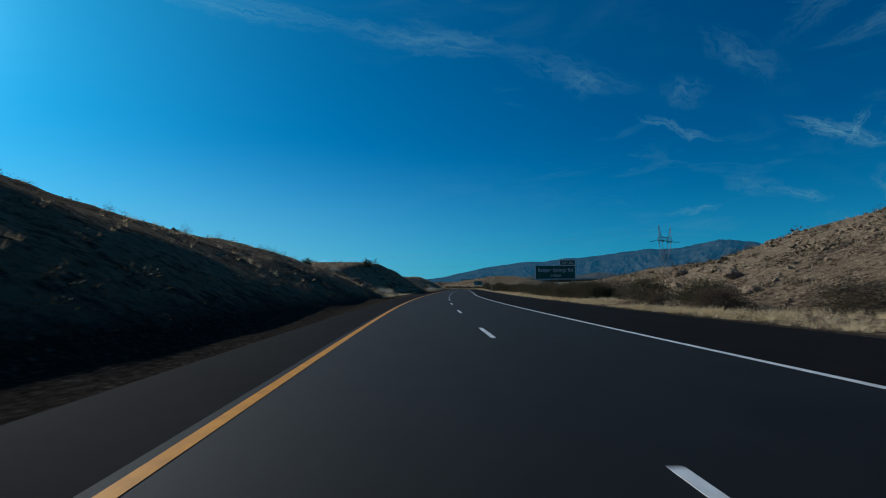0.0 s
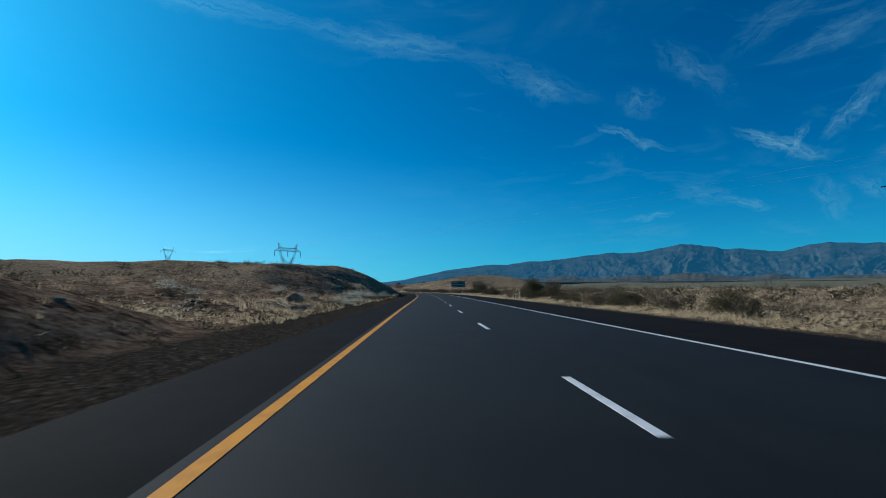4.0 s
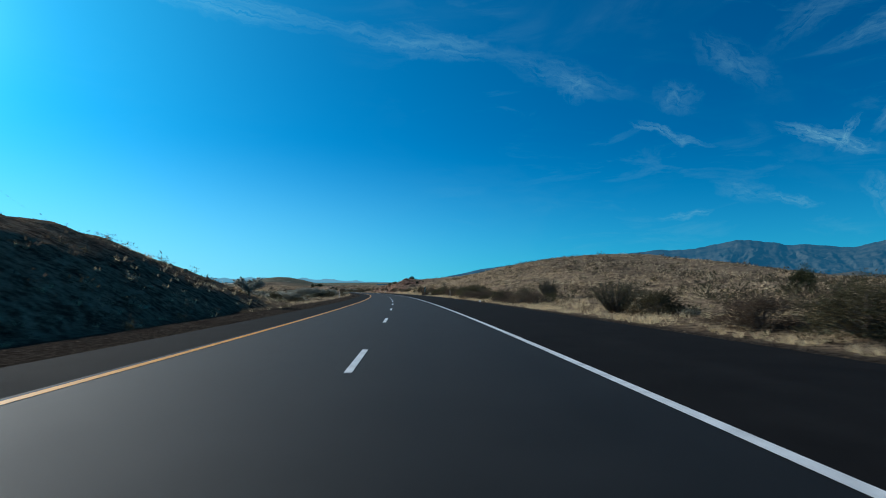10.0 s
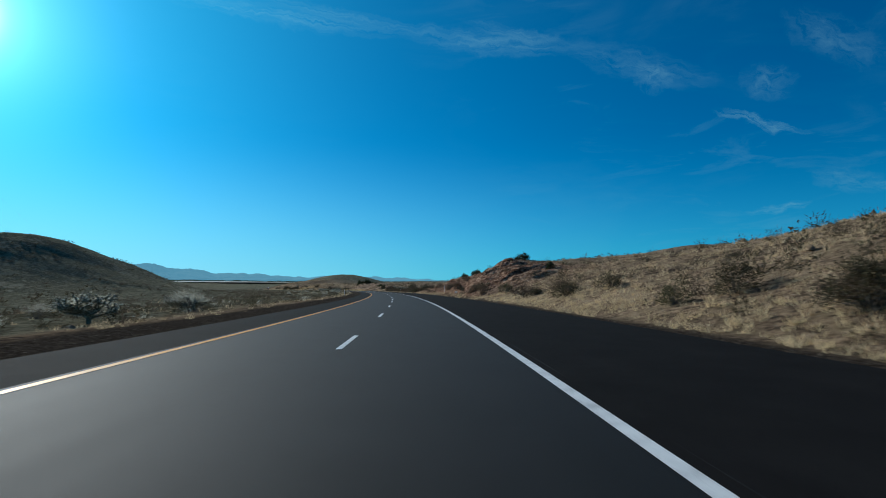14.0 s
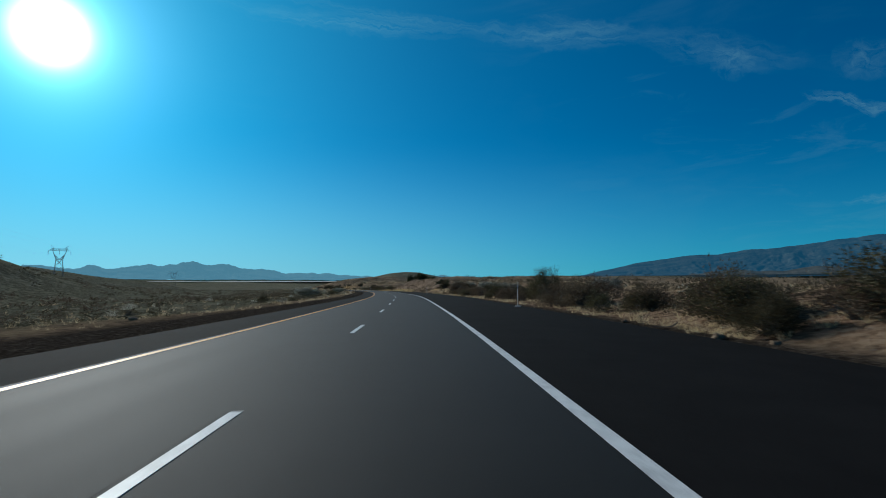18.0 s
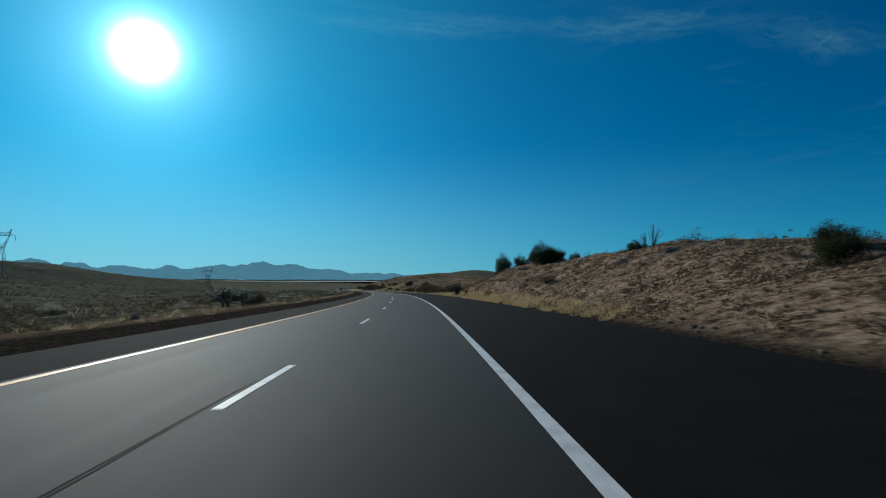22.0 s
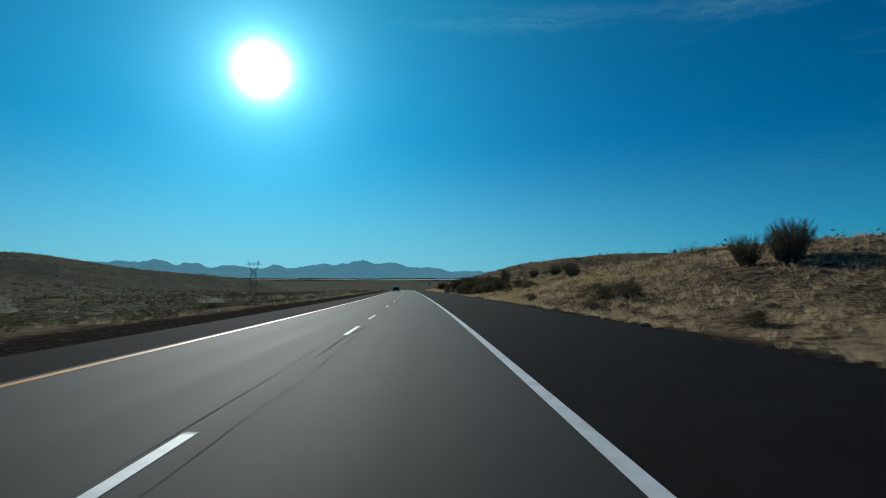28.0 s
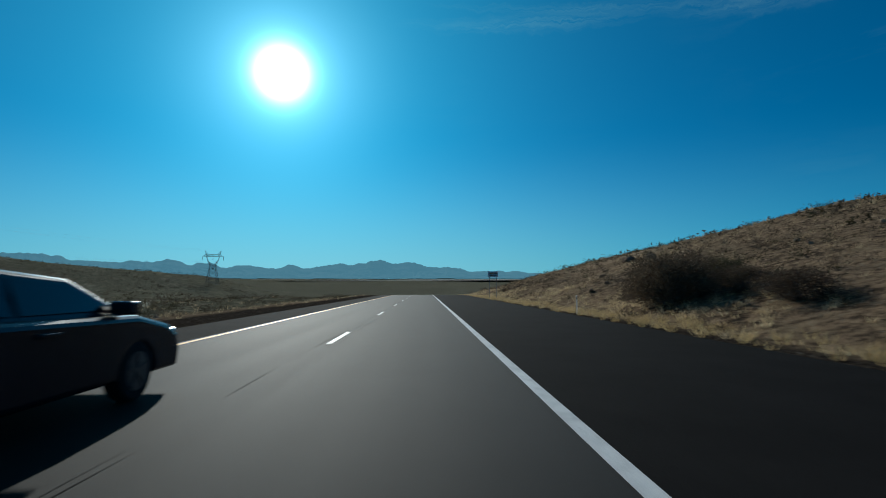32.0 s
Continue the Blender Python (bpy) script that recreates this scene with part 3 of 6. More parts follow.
# the far plain, one ring after another out to the ranges, joined to the same sheet
mx, my, _ = centre(650.0)
rad = np.concatenate([[0.0], np.geomspace(60, 4700, 90)])
ang = np.radians(np.arange(0, 360, 1.0))
pr, pa = np.meshgrid(rad, ang, indexing="ij")
px, py = mx + pr * np.sin(pa), my + pr * np.cos(pa)
way_s = np.arange(-90, 1900, 20.0)
wx, wy, _ = centre(way_s)
dist = np.sqrt(((px[..., None] - wx) ** 2 + (py[..., None] - wy) ** 2).min(-1))
pz = swell(dist) - 3.5 + 5.0 * fbm(px / 300, py / 300, 4, 31) * np.clip((dist - 380) / 500, 0, 1) - 8 * np.clip((420 - dist) / 300, 0, 1)
# low dark hills across the valley: bearing, metres off, height, reach
for bear, off, tall, reach in ((-67, 2100, 19, 200), (-75, 2050, 25, 240), (-84, 1900, 24, 300), (-63, 2500, 12, 200), (-58, 2700, 8, 220), (-71, 2600, 14, 180), (-49, 2900, 8, 300), (-93, 1700, 20, 320)):
    hx, hy = -190 + off * math.sin(radians(bear)), 985 + off * math.cos(radians(bear))
    away = np.hypot(px - hx, py - hy) / reach
    pz = pz + tall * np.exp(-away ** 2 * 0.9) * (1 + 0.35 * fbm(px / 130, py / 130, 4, 47))
pidx = np.arange(px.size).reshape(px.shape) + len(verts)
pn = np.roll(pidx, -1, 1)
pfaces = np.stack([pidx[:-1], pn[:-1], pn[1:], pidx[1:]], -1).reshape(-1, 4)
verts = np.concatenate([verts, np.stack([px, py, pz], -1).reshape(-1, 3)])
faces = np.concatenate([faces, pfaces])
me = mesh_from("ground", verts.tolist(), faces[:, ::-1].tolist(), SOIL, True)
gv = np.abs(gu)
red = np.clip((gs - 556) / 18, 0, 1) * np.clip((655 - gs) / 20, 0, 1) * np.clip((gu - 8.5) / 2, 0, 1) * np.clip((30 - gu) / 8, 0, 1)
red = red + 0.45 * np.clip((gs - 645) / 12, 0, 1) * np.clip((765 - gs) / 20, 0, 1) * np.clip((gu - 8.5) / 2, 0, 1) * np.clip((30 - gu) / 8, 0, 1)
red = red + 0.5 * np.clip((gs - 100) / 30, 0, 1) * np.clip((400 - gs) / 30, 0, 1) * (gu < -8) * np.clip((30 + gu) / 10, 0, 1)
pale = np.clip((gs - 755) / 30, 0, 1) * np.clip((925 - gs) / 30, 0, 1) * np.clip((gu - 9) / 2, 0, 1) * np.clip((27 - gu) / 8, 0, 1)
verge = np.where(gu > 0, np.clip((10.4 - gv) / 1.0, 0, 1), np.clip((8.4 - gv) / 1.0, 0, 1)) + np.where(gu < 0, np.clip((9.5 - gv) / 2.5, 0, 1), 0)
brush = 1.3 * np.clip((gs - 380) / 60, 0, 1) * np.clip((-gu - 9) / 6, 0, 1) + np.clip((gv - 70) / 60, 0, 1)
for key, field in (("red", red), ("pale", pale), ("verge", verge), ("brush", brush)):
    a = me.attributes.new(key, "FLOAT", "POINT")
    a.data.foreach_set("value", np.concatenate([np.clip(field, 0, 1).ravel(), np.full(px.size, 1.0 if key == "brush" else 0.0)]).astype(np.float32))
tagged(new("ground", me), "tan desert soil with dry grass, red cut banks and dark verge", "ground", kind="structure")


def narrowing(s, u):
    """The lanes draw in a little past the first hills."""
    if u > 3:
        return u + np.interp(s, (72, 110, 250, 300, 350, 450, 580, 690, 722, 757, 790, 830, 900, 1000, 1076, 1150), (0, 0.6, 0.7, 0.4, 0.0, -0.33, -0.40, -0.41, -0.34, -0.48, -0.57, -0.57, -0.52, -0.45, -0.40, -0.33))
    return u + 0.3 * np.clip((np.asarray(s, float) - 330) / 120, 0, 1) if u < -3 else u


def ribbon(name, u0, u1, s0, s1, z, mat, step=3.0, thick=0.0, columns=1):
    """A strip laid along the road, with a rim where it has thickness."""
    ss = np.arange(s0, s1 + 0.01, step)
    us = np.linspace(u0, u1, columns + 1)
    top = []
    for u in us:
        x, y = place(ss, np.full_like(ss, u) if abs(u) > 4.5 else narrowing(ss, u) + 0 * ss)
        top.append(np.stack([x, y, road_z(ss) + z], -1))
    n = len(ss)
    vs = [tuple(p) for col in top for p in col.tolist()]
    fs = [(c * n + i, (c + 1) * n + i, (c + 1) * n + i + 1, c * n + i + 1) for c in range(columns) for i in range(n - 1)]
    if thick:
        base = len(vs)
        for c, du in ((0, -thick), (columns, thick)):
            x, y = place(ss, (np.full_like(ss, us[c]) if abs(us[c]) > 4.5 else narrowing(ss, us[c]) + 0 * ss) + du)
            vs += [(a, b, d) for a, b, d in zip(x.tolist(), y.tolist(), (road_z(ss) + z - thick).tolist())]
        fs += [(base + i, i, i + 1, base + i + 1) for i in range(n - 1)]
        fs += [(columns * n + i, base + n + i, base + n + i + 1, columns * n + i + 1) for i in range(n - 1)]
    me = mesh_from(name, vs, fs, mat)
    uvs = me.uv_layers.new(name="UVMap")
    local = [(u, s) for u in us for s in ss] + [(u0, s) for s in ss] * 2
    for loop in me.loops:
        uvs.data[loop.index].uv = local[loop.vertex_index]
    return me


road = tagged(new("road", ribbon("road", -3.75, 3.87, -90, 1700, 0.0, ASPHALT, 3.0, columns=4)), "dark worn asphalt of a two-lane carriageway", "road", kind="structure")
tagged(new("shoulder_right", ribbon("shoulder_right", 3.87, 8.8, -90, 1700, -0.004, CHIPSEAL, 3.0, 0.08, 2)), "dark chip-sealed paved shoulder", "shoulder", kind="structure")
tagged(new("shoulder_left", ribbon("shoulder_left", -5.5, -3.75, -90, 1700, -0.004, CHIPSEAL, 3.0, 0.08, 2)), "dark narrow paved shoulder", "shoulder", kind="structure")
tagged(new("edge_line_yellow", ribbon("edge_line_yellow", -3.63, -3.48, -90, 1700, 0.005, YELLOW_PAINT)), "solid yellow painted edge line", "road marking", kind="structure")
tagged(new("edge_line_white", ribbon("edge_line_white", 3.70, 3.86, -90, 1700, 0.005, WHITE_PAINT)), "solid white painted edge line", "road marking", kind="structure")
DASH_PERIOD, DASH_FIRST = 12.19, 12.7
dash_bm = box(bmesh.new(), -0.06, 0, 0.001, 0.06, 3.05, 0.006)
dash_mesh = mesh_of("lane_dash", dash_bm)
dash_mesh.materials.append(WHITE_PAINT)
for k in range(-4, 118):
    s = DASH_FIRST + k * DASH_PERIOD
    # the stripes were set out in stretches, and the spacing slips where one meets the next
    s += float(np.interp(s, (790, 830, 868, 906, 1012, 1022, 1045, 1085, 1115), (0, 2.0, 2.0, 3.2, 4.5, -1.3, -1.3, -1.0, 0)))
    x, y, h = (float(v) for v in centre(s))
    d = part("lane_dash", dash_mesh, None, road)
    d.matrix_world = Matrix.Translation((x, y, float(road_z(s)))) @ Matrix.Rotation(-h, 4, "Z")


# ---- the far ranges ----
def mountain_range(name, label, az0, az1, tops, far, deep, mat, base, seed, origin, rugged, jag=0.04):
    """A range seen over the plain: ridge heights in degrees by azimuth, spurs and gullies on its face."""
    az = np.arange(az0, az1 + 0.01, 0.11)
    ks = np.linspace(0, 1, 64)
    A, K = np.meshgrid(az, ks, indexing="ij")
    t = np.array(tops)
    crest = np.tan(np.radians(np.interp(A, t[:, 0], t[:, 1]))) * far
    crest = crest * (1 + jag * fbm(A / 1.5, A * 0 + seed, 6, seed))
    bend = A + 1.5 * fbm(A / 3, K * 2.4, 4, seed + 3) + 2.6 * K * np.sign(vnoise(A / 4.5, A * 0, seed + 5)) * np.abs(vnoise(A / 4.5, A * 0, seed + 5)) ** 0.5
    spur = 0.55 * np.abs(vnoise(bend / 1.9, K * 1.8, seed + 7)) + 0.36 * np.abs(vnoise(bend / 0.7 + 2 * K, K * 4.0, seed + 9)) + 0.2 * np.abs(fbm(bend / 0.25, K * 8, 3, seed + 17))
    r = far - deep * (1 - K)
    z = base * (1 - K) + crest * K ** 1.5 + crest * rugged * (0.45 - spur) * np.sin(np.pi * K ** 0.8)
    x, y = origin[0] + r * np.sin(np.radians(A)), origin[1] + r * np.cos(np.radians(A))
    n, k = A.shape
    vs = np.stack([x, y, z], -1).reshape(-1, 3)
    back = np.stack([x[:, -1] + 200 * np.sin(np.radians(az)), y[:, -1] + 200 * np.cos(np.radians(az)), z[:, -1] * 0.4], -1)
    i = np.arange(n * k).reshape(n, k)
    fs = np.stack([i[:-1, :-1], i[1:, :-1], i[1:, 1:], i[:-1, 1:]], -1).reshape(-1, 4).tolist()
    b0 = n * k
    fs += [(int(i[j, -1]), int(i[j + 1, -1]), b0 + j + 1, b0 + j) for j in range(n - 1)]
    ob = new(name, mesh_from(name, np.concatenate([vs, back]).tolist(), fs, mat, True))
    return tagged(ob, label, "mountain range", kind="structure")


EAST_TOPS = [(-6, 0.4), (0, 1.15), (2.5, 1.7), (4.8, 2.2), (7, 2.5), (9, 2.75), (11, 2.85), (12.5, 2.95), (14.4, 3.15), (16, 3.3), (17.5, 3.4), (19.8, 3.65), (22, 3.85), (24.6, 3.92), (26.8, 4.25), (28.9, 4.6), (31.5, 4.3), (34.1, 4.02), (36.6, 3.64), (39, 3.95), (41.2, 4.38), (43, 4.22), (45, 4.05), (50, 4.0), (60, 3.8), (80, 3)]
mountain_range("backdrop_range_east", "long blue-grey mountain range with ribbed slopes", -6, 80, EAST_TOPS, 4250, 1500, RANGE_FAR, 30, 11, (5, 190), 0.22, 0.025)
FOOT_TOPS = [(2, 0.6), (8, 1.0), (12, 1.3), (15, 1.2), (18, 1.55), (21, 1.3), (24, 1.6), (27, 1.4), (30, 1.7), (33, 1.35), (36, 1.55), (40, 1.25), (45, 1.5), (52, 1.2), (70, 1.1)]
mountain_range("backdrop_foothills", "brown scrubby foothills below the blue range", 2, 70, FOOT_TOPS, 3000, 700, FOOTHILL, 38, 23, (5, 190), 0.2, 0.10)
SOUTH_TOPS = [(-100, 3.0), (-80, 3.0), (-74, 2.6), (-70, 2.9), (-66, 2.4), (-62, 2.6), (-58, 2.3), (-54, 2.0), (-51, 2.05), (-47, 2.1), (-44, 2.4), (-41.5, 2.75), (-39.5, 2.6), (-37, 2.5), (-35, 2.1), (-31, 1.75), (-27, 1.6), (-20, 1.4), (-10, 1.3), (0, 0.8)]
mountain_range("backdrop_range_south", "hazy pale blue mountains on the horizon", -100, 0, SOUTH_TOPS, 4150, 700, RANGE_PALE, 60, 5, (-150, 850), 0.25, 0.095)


# a pale dry flat far out on the plain
A, K = np.meshgrid(np.radians(np.arange(-52, -16, 0.4)), np.linspace(0, 1, 5), indexing="ij")
edge = 90 * fbm(A * 30, K * 0 + 2, 3, 41)
R = 2500 + 330 * K * np.clip((A - A[0, 0]) * 4, 0, 1) * np.clip((A[-1, 0] - A) * 4, 0, 1) + edge * (K > 0.5)
fx, fy = -150 + R * np.sin(A), 850 + R * np.cos(A)
fd = np.sqrt(((fx[..., None] - wx) ** 2 + (fy[..., None] - wy) ** 2).min(-1))
fz = swell(fd) + 3.0
i = np.arange(A.size).reshape(A.shape)
tagged(new("pale_flat", mesh_from("pale_flat", np.stack([fx, fy, fz], -1).reshape(-1, 3).tolist(), np.stack([i[:-1, :-1], i[1:, :-1], i[1:, 1:], i[:-1, 1:]], -1).reshape(-1, 4).tolist(), PALE_FLAT, True)),
       "pale dry flat far out on the plain", "dry lake", kind="structure")

# ---- signs, posts ----
def road_pose(s, u, z=None, turn=0.0):
    """On the ground beside the road; local y runs along the road, x to its right."""
    x, y = place(s, u)
    h = float(centre(s)[2])
    return Matrix.Translation((float(x), float(y), land_z(s, u) if z is None else z)) @ Matrix.Rotation(-h + radians(turn), 4, "Z")


def lettering(text, size, align="LEFT"):
    """Raised letters in the built-in font, standing upright and facing -y."""
    curve = bpy.data.curves.new("legend", "FONT")
    curve.body, curve.size, curve.align_x, curve.extrude, curve.resolution_u = text, size, align, 0.006, 3
    tmp = new("legend_tmp", curve)
    me = bpy.data.meshes.new_from_object(tmp.evaluated_get(bpy.context.evaluated_depsgraph_get()))
    bpy.data.objects.remove(tmp)
    bpy.data.curves.remove(curve)
    me.transform(Matrix.Rotation(radians(90), 4, "X"))
    return me


def letters(me):
    """Splits a line of writing into its letters, dots kept with their stems."""
    bm = bmesh.new()
    bm.from_mesh(me)
    todo, runs = set(bm.verts), []
    while todo:
        heap, seen = [todo.pop()], []
        while heap:
            v = heap.pop()
            seen.append(v)
            for e in v.link_edges:
                w = e.other_vert(v)
                if w in todo:
                    todo.discard(w)
                    heap.append(w)
        runs.append((min(v.co.x for v in seen), max(v.co.x for v in seen), seen))
    runs.sort(key=lambda r: r[0])
    joined = []
    for lo, hi, seen in runs:
        if joined and lo < joined[-1][1] - 0.004:
            joined[-1] = (joined[-1][0], max(hi, joined[-1][1]), joined[-1][2] + seen)
        else:
            joined.append((lo, hi, seen))
    out = []
    for _, _, seen in joined:
        number = {v: k for k, v in enumerate(seen)}
        faces = {f for v in seen for f in v.link_faces}
        one = bpy.data.meshes.new("letter")
        one.from_pydata([tuple(v.co) for v in seen], [], sorted([number[v] for v in f.verts] for f in faces))
        out.append(one)
    bm.free()
    bpy.data.meshes.remove(me)
    return out


def sign_board(parent, name, x0, z0, x1, z1, legends):
    """A flat board with a white rim, stiffeners behind it and raised letters."""
    board = part(name, box(bmesh.new(), x0, 0, z0, x1, 0.035, z1, 0.008), SIGN_GREEN, parent, "green board with white letters")
    for a, b, c, d in ((x0, z0, x1, z0 + 0.07), (x0, z1 - 0.07, x1, z1), (x0, z0 + 0.07, x0 + 0.07, z1 - 0.07), (x1 - 0.07, z0 + 0.07, x1, z1 - 0.07)):
        part("rim", box(bmesh.new(), a, -0.006, b, c, -0.001, d), SIGN_WHITE, board)
    for k in range(2):
        zz = z0 + (z1 - z0) * (0.25 + 0.5 * k)
        part("stiffener", box(bmesh.new(), x0 + 0.05, 0.036, zz - 0.04, x1 - 0.05, 0.075, zz + 0.04), STEEL, board)
    for text, size, x, z, align in legends:
        for me in letters(lettering(text, size, align)):
            me.transform(Matrix.Translation((x, -0.008, z)))
            part("letter", me, SIGN_WHITE, board)
    return board


def highway_sign(s, u, turn, label, boards, posts, top):
    sign = empty("highway_sign", road_pose(s, u, turn=turn), label, "road sign", "green highway signs")
    for x in posts:
        bm = bmesh.new()
        for a, b, c, d in ((-0.07, 0.08, 0.07, 0.095), (-0.07, 0.215, 0.07, 0.23), (-0.01, 0.095, 0.01, 0.215)):
            box(bm, x + a, b, -0.6, x + c, d, top)
        part("post", bm, STEEL, sign)
    for b in boards:
        sign_board(sign, *b)
    return sign


g = land_z(88, 17.5)
highway_sign(88, 17.5, 3, "green exit sign with a tab on steel posts", [
    ("board", -3.35, 2.45 - g, 3.35, 4.75 - g, [("Badger Springs Rd", 0.80, 0, 3.72 - g, "CENTER"), ("2 MILES", 0.55, 0, 2.85 - g, "CENTER")]),
    ("exit_tab", 0.75, 4.77 - g, 3.35, 5.65 - g, [("EXIT 256", 0.5, 2.05, 5.02 - g, "CENTER")])], (-2.1, 0.4, 2.7), 4.7 - g)
g = land_z(367, 17.8)
highway_sign(367, 17.8, 4, "green distance sign with three lines on steel posts", [
    ("board", -3.05, 2.45 - g, 3.05, 5.2 - g, [
        ("Rest Area", 0.62, -2.75, 4.42 - g, "LEFT"), ("6", 0.62, 2.75, 4.42 - g, "RIGHT"), ("Black Canyon City", 0.62, -2.75, 3.58 - g, "LEFT"),
        ("15", 0.62, 2.75, 3.58 - g, "RIGHT"), ("Phoenix", 0.62, -2.75, 2.76 - g, "LEFT"), ("60", 0.62, 2.75, 2.76 - g, "RIGHT")])], (-2.1, 0.35, 2.5), 5.0 - g)

marker = empty("mile_marker", road_pose(483.5, 9.7), "narrow green mile marker on a thin steel post", "road sign")
part("post", box(bmesh.new(), -0.03, 0.03, -0.4, 0.03, 0.06, 1.95), STEEL, marker)
plate = part("plate", box(bmesh.new(), -0.16, 0, 0.82, 0.16, 0.012, 1.98, 0.004), SIGN_GREEN, marker, "green plate with stacked white figures")
for text, z in (("2", 1.60), ("5", 1.24), ("8", 0.88)):
    me = lettering(text, 0.42, "CENTER")
    me.transform(Matrix.Translation((0, -0.006, z)))
    part("figure", me, SIGN_WHITE, plate)


def delineator(s, u, height, mat=POST_WHITE, colour="white"):
    post = empty("delineator_post", road_pose(s, u, turn=random.uniform(-8, 8)), f"thin weathered {colour} delineator post on the verge", "road post", "delineators along the road")
    bm = bmesh.new()
    box(bm, -0.030, 0, -0.3, 0.030, 0.010, height)
    box(bm, -0.038, -0.010, -0.3, -0.026, 0.020, height - 0.01)
    part("post", bm, mat, post)
    part("reflector", box(bmesh.new(), -0.025, -0.006, height - 0.20, 0.028, -0.001, height - 0.05, 0.002), STEEL, post)


for s, u, hgt in ((135, 9.6, 1.2), (297, 10.2, 1.3), (362, 9.4, 1.2), (448.5, 10.4, 1.25), (601.5, 10.6, 1.3), (931.5, 8.9, 1.3), (1092.5, 8.4, 1.3), (206.7, -6.9, 1.3), (211.4, 10.2, 1.3), (300, -9.5, 1.2), (448, -8.4, 1.3), (601, -8.2, 1.25), (760, -8.2, 1.25), (925, -8.2, 1.25),
                   (1172, 9.4, 0.9), (856, 10.6, 1.0)):
    delineator(s, u, hgt, *((POST_ORANGE, "orange") if s == 206.7 else ()))

for s, u in ((678, 8.45), (759.8, 8.25)):
    loose_post = empty("post_on_base", road_pose(s, u, -0.004), "thin white post on a flat base, standing on the shoulder", "road post", "loose posts on the shoulder")
    bm = bmesh.new()
    bmesh.ops.create_cone(bm, cap_ends=True, segments=12, radius1=0.027, radius2=0.027, depth=1.32, matrix=Matrix.Translation((0, 0, 0.69)))
    part("tube", bm, POST_WHITE, loose_post)
    part("base", box(bmesh.new(), -0.17, -0.17, 0.0, 0.17, 0.17, 0.045, 0.012), POST_WHITE, loose_post, "flat grey-white base plate")
    part("reflective_band", box(bmesh.new(), -0.028, -0.032, 1.15, 0.028, -0.028, 1.28), STEEL, loose_post)

far_sign = empty("roadside_sign", road_pose(1207, 9.9), "small white rectangular sign on two posts", "road sign")
part("board", box(bmesh.new(), -0.6, 0, 2.5, 0.6, 0.02, 3.15, 0.006), SIGN_WHITE, far_sign, "white board with dark bars of writing")
for z in (2.66, 2.88):
    part("writing_bar", box(bmesh.new(), -0.45, -0.006, z, 0.45, -0.001, z + 0.11), TAR, far_sign)
for x in (-0.4, 0.4):
    part("post", box(bmesh.new(), x - 0.03, 0.021, -0.4, x + 0.03, 0.06, 3.1), STEEL, far_sign)

# ---- pylons and wires ----
def lattice(bm, a0, a1, b0, b1, bays, r):
    """Two chords and the zigzag between them."""
    a0, a1, b0, b1 = (Vector(v) for v in (a0, a1, b0, b1))
    strut(bm, a0, a1, r), strut(bm, b0, b1, r)
    for k in range(bays):
        p, q = a0.lerp(a1, k / bays), a0.lerp(a1, (k + 1) / bays)
        v, w = b0.lerp(b1, k / bays), b0.lerp(b1, (k + 1) / bays)
        strut(bm, p, w, r * 0.6), strut(bm, v, q, r * 0.6)


PYLON_TIPS, PEAK_TIPS = [], []


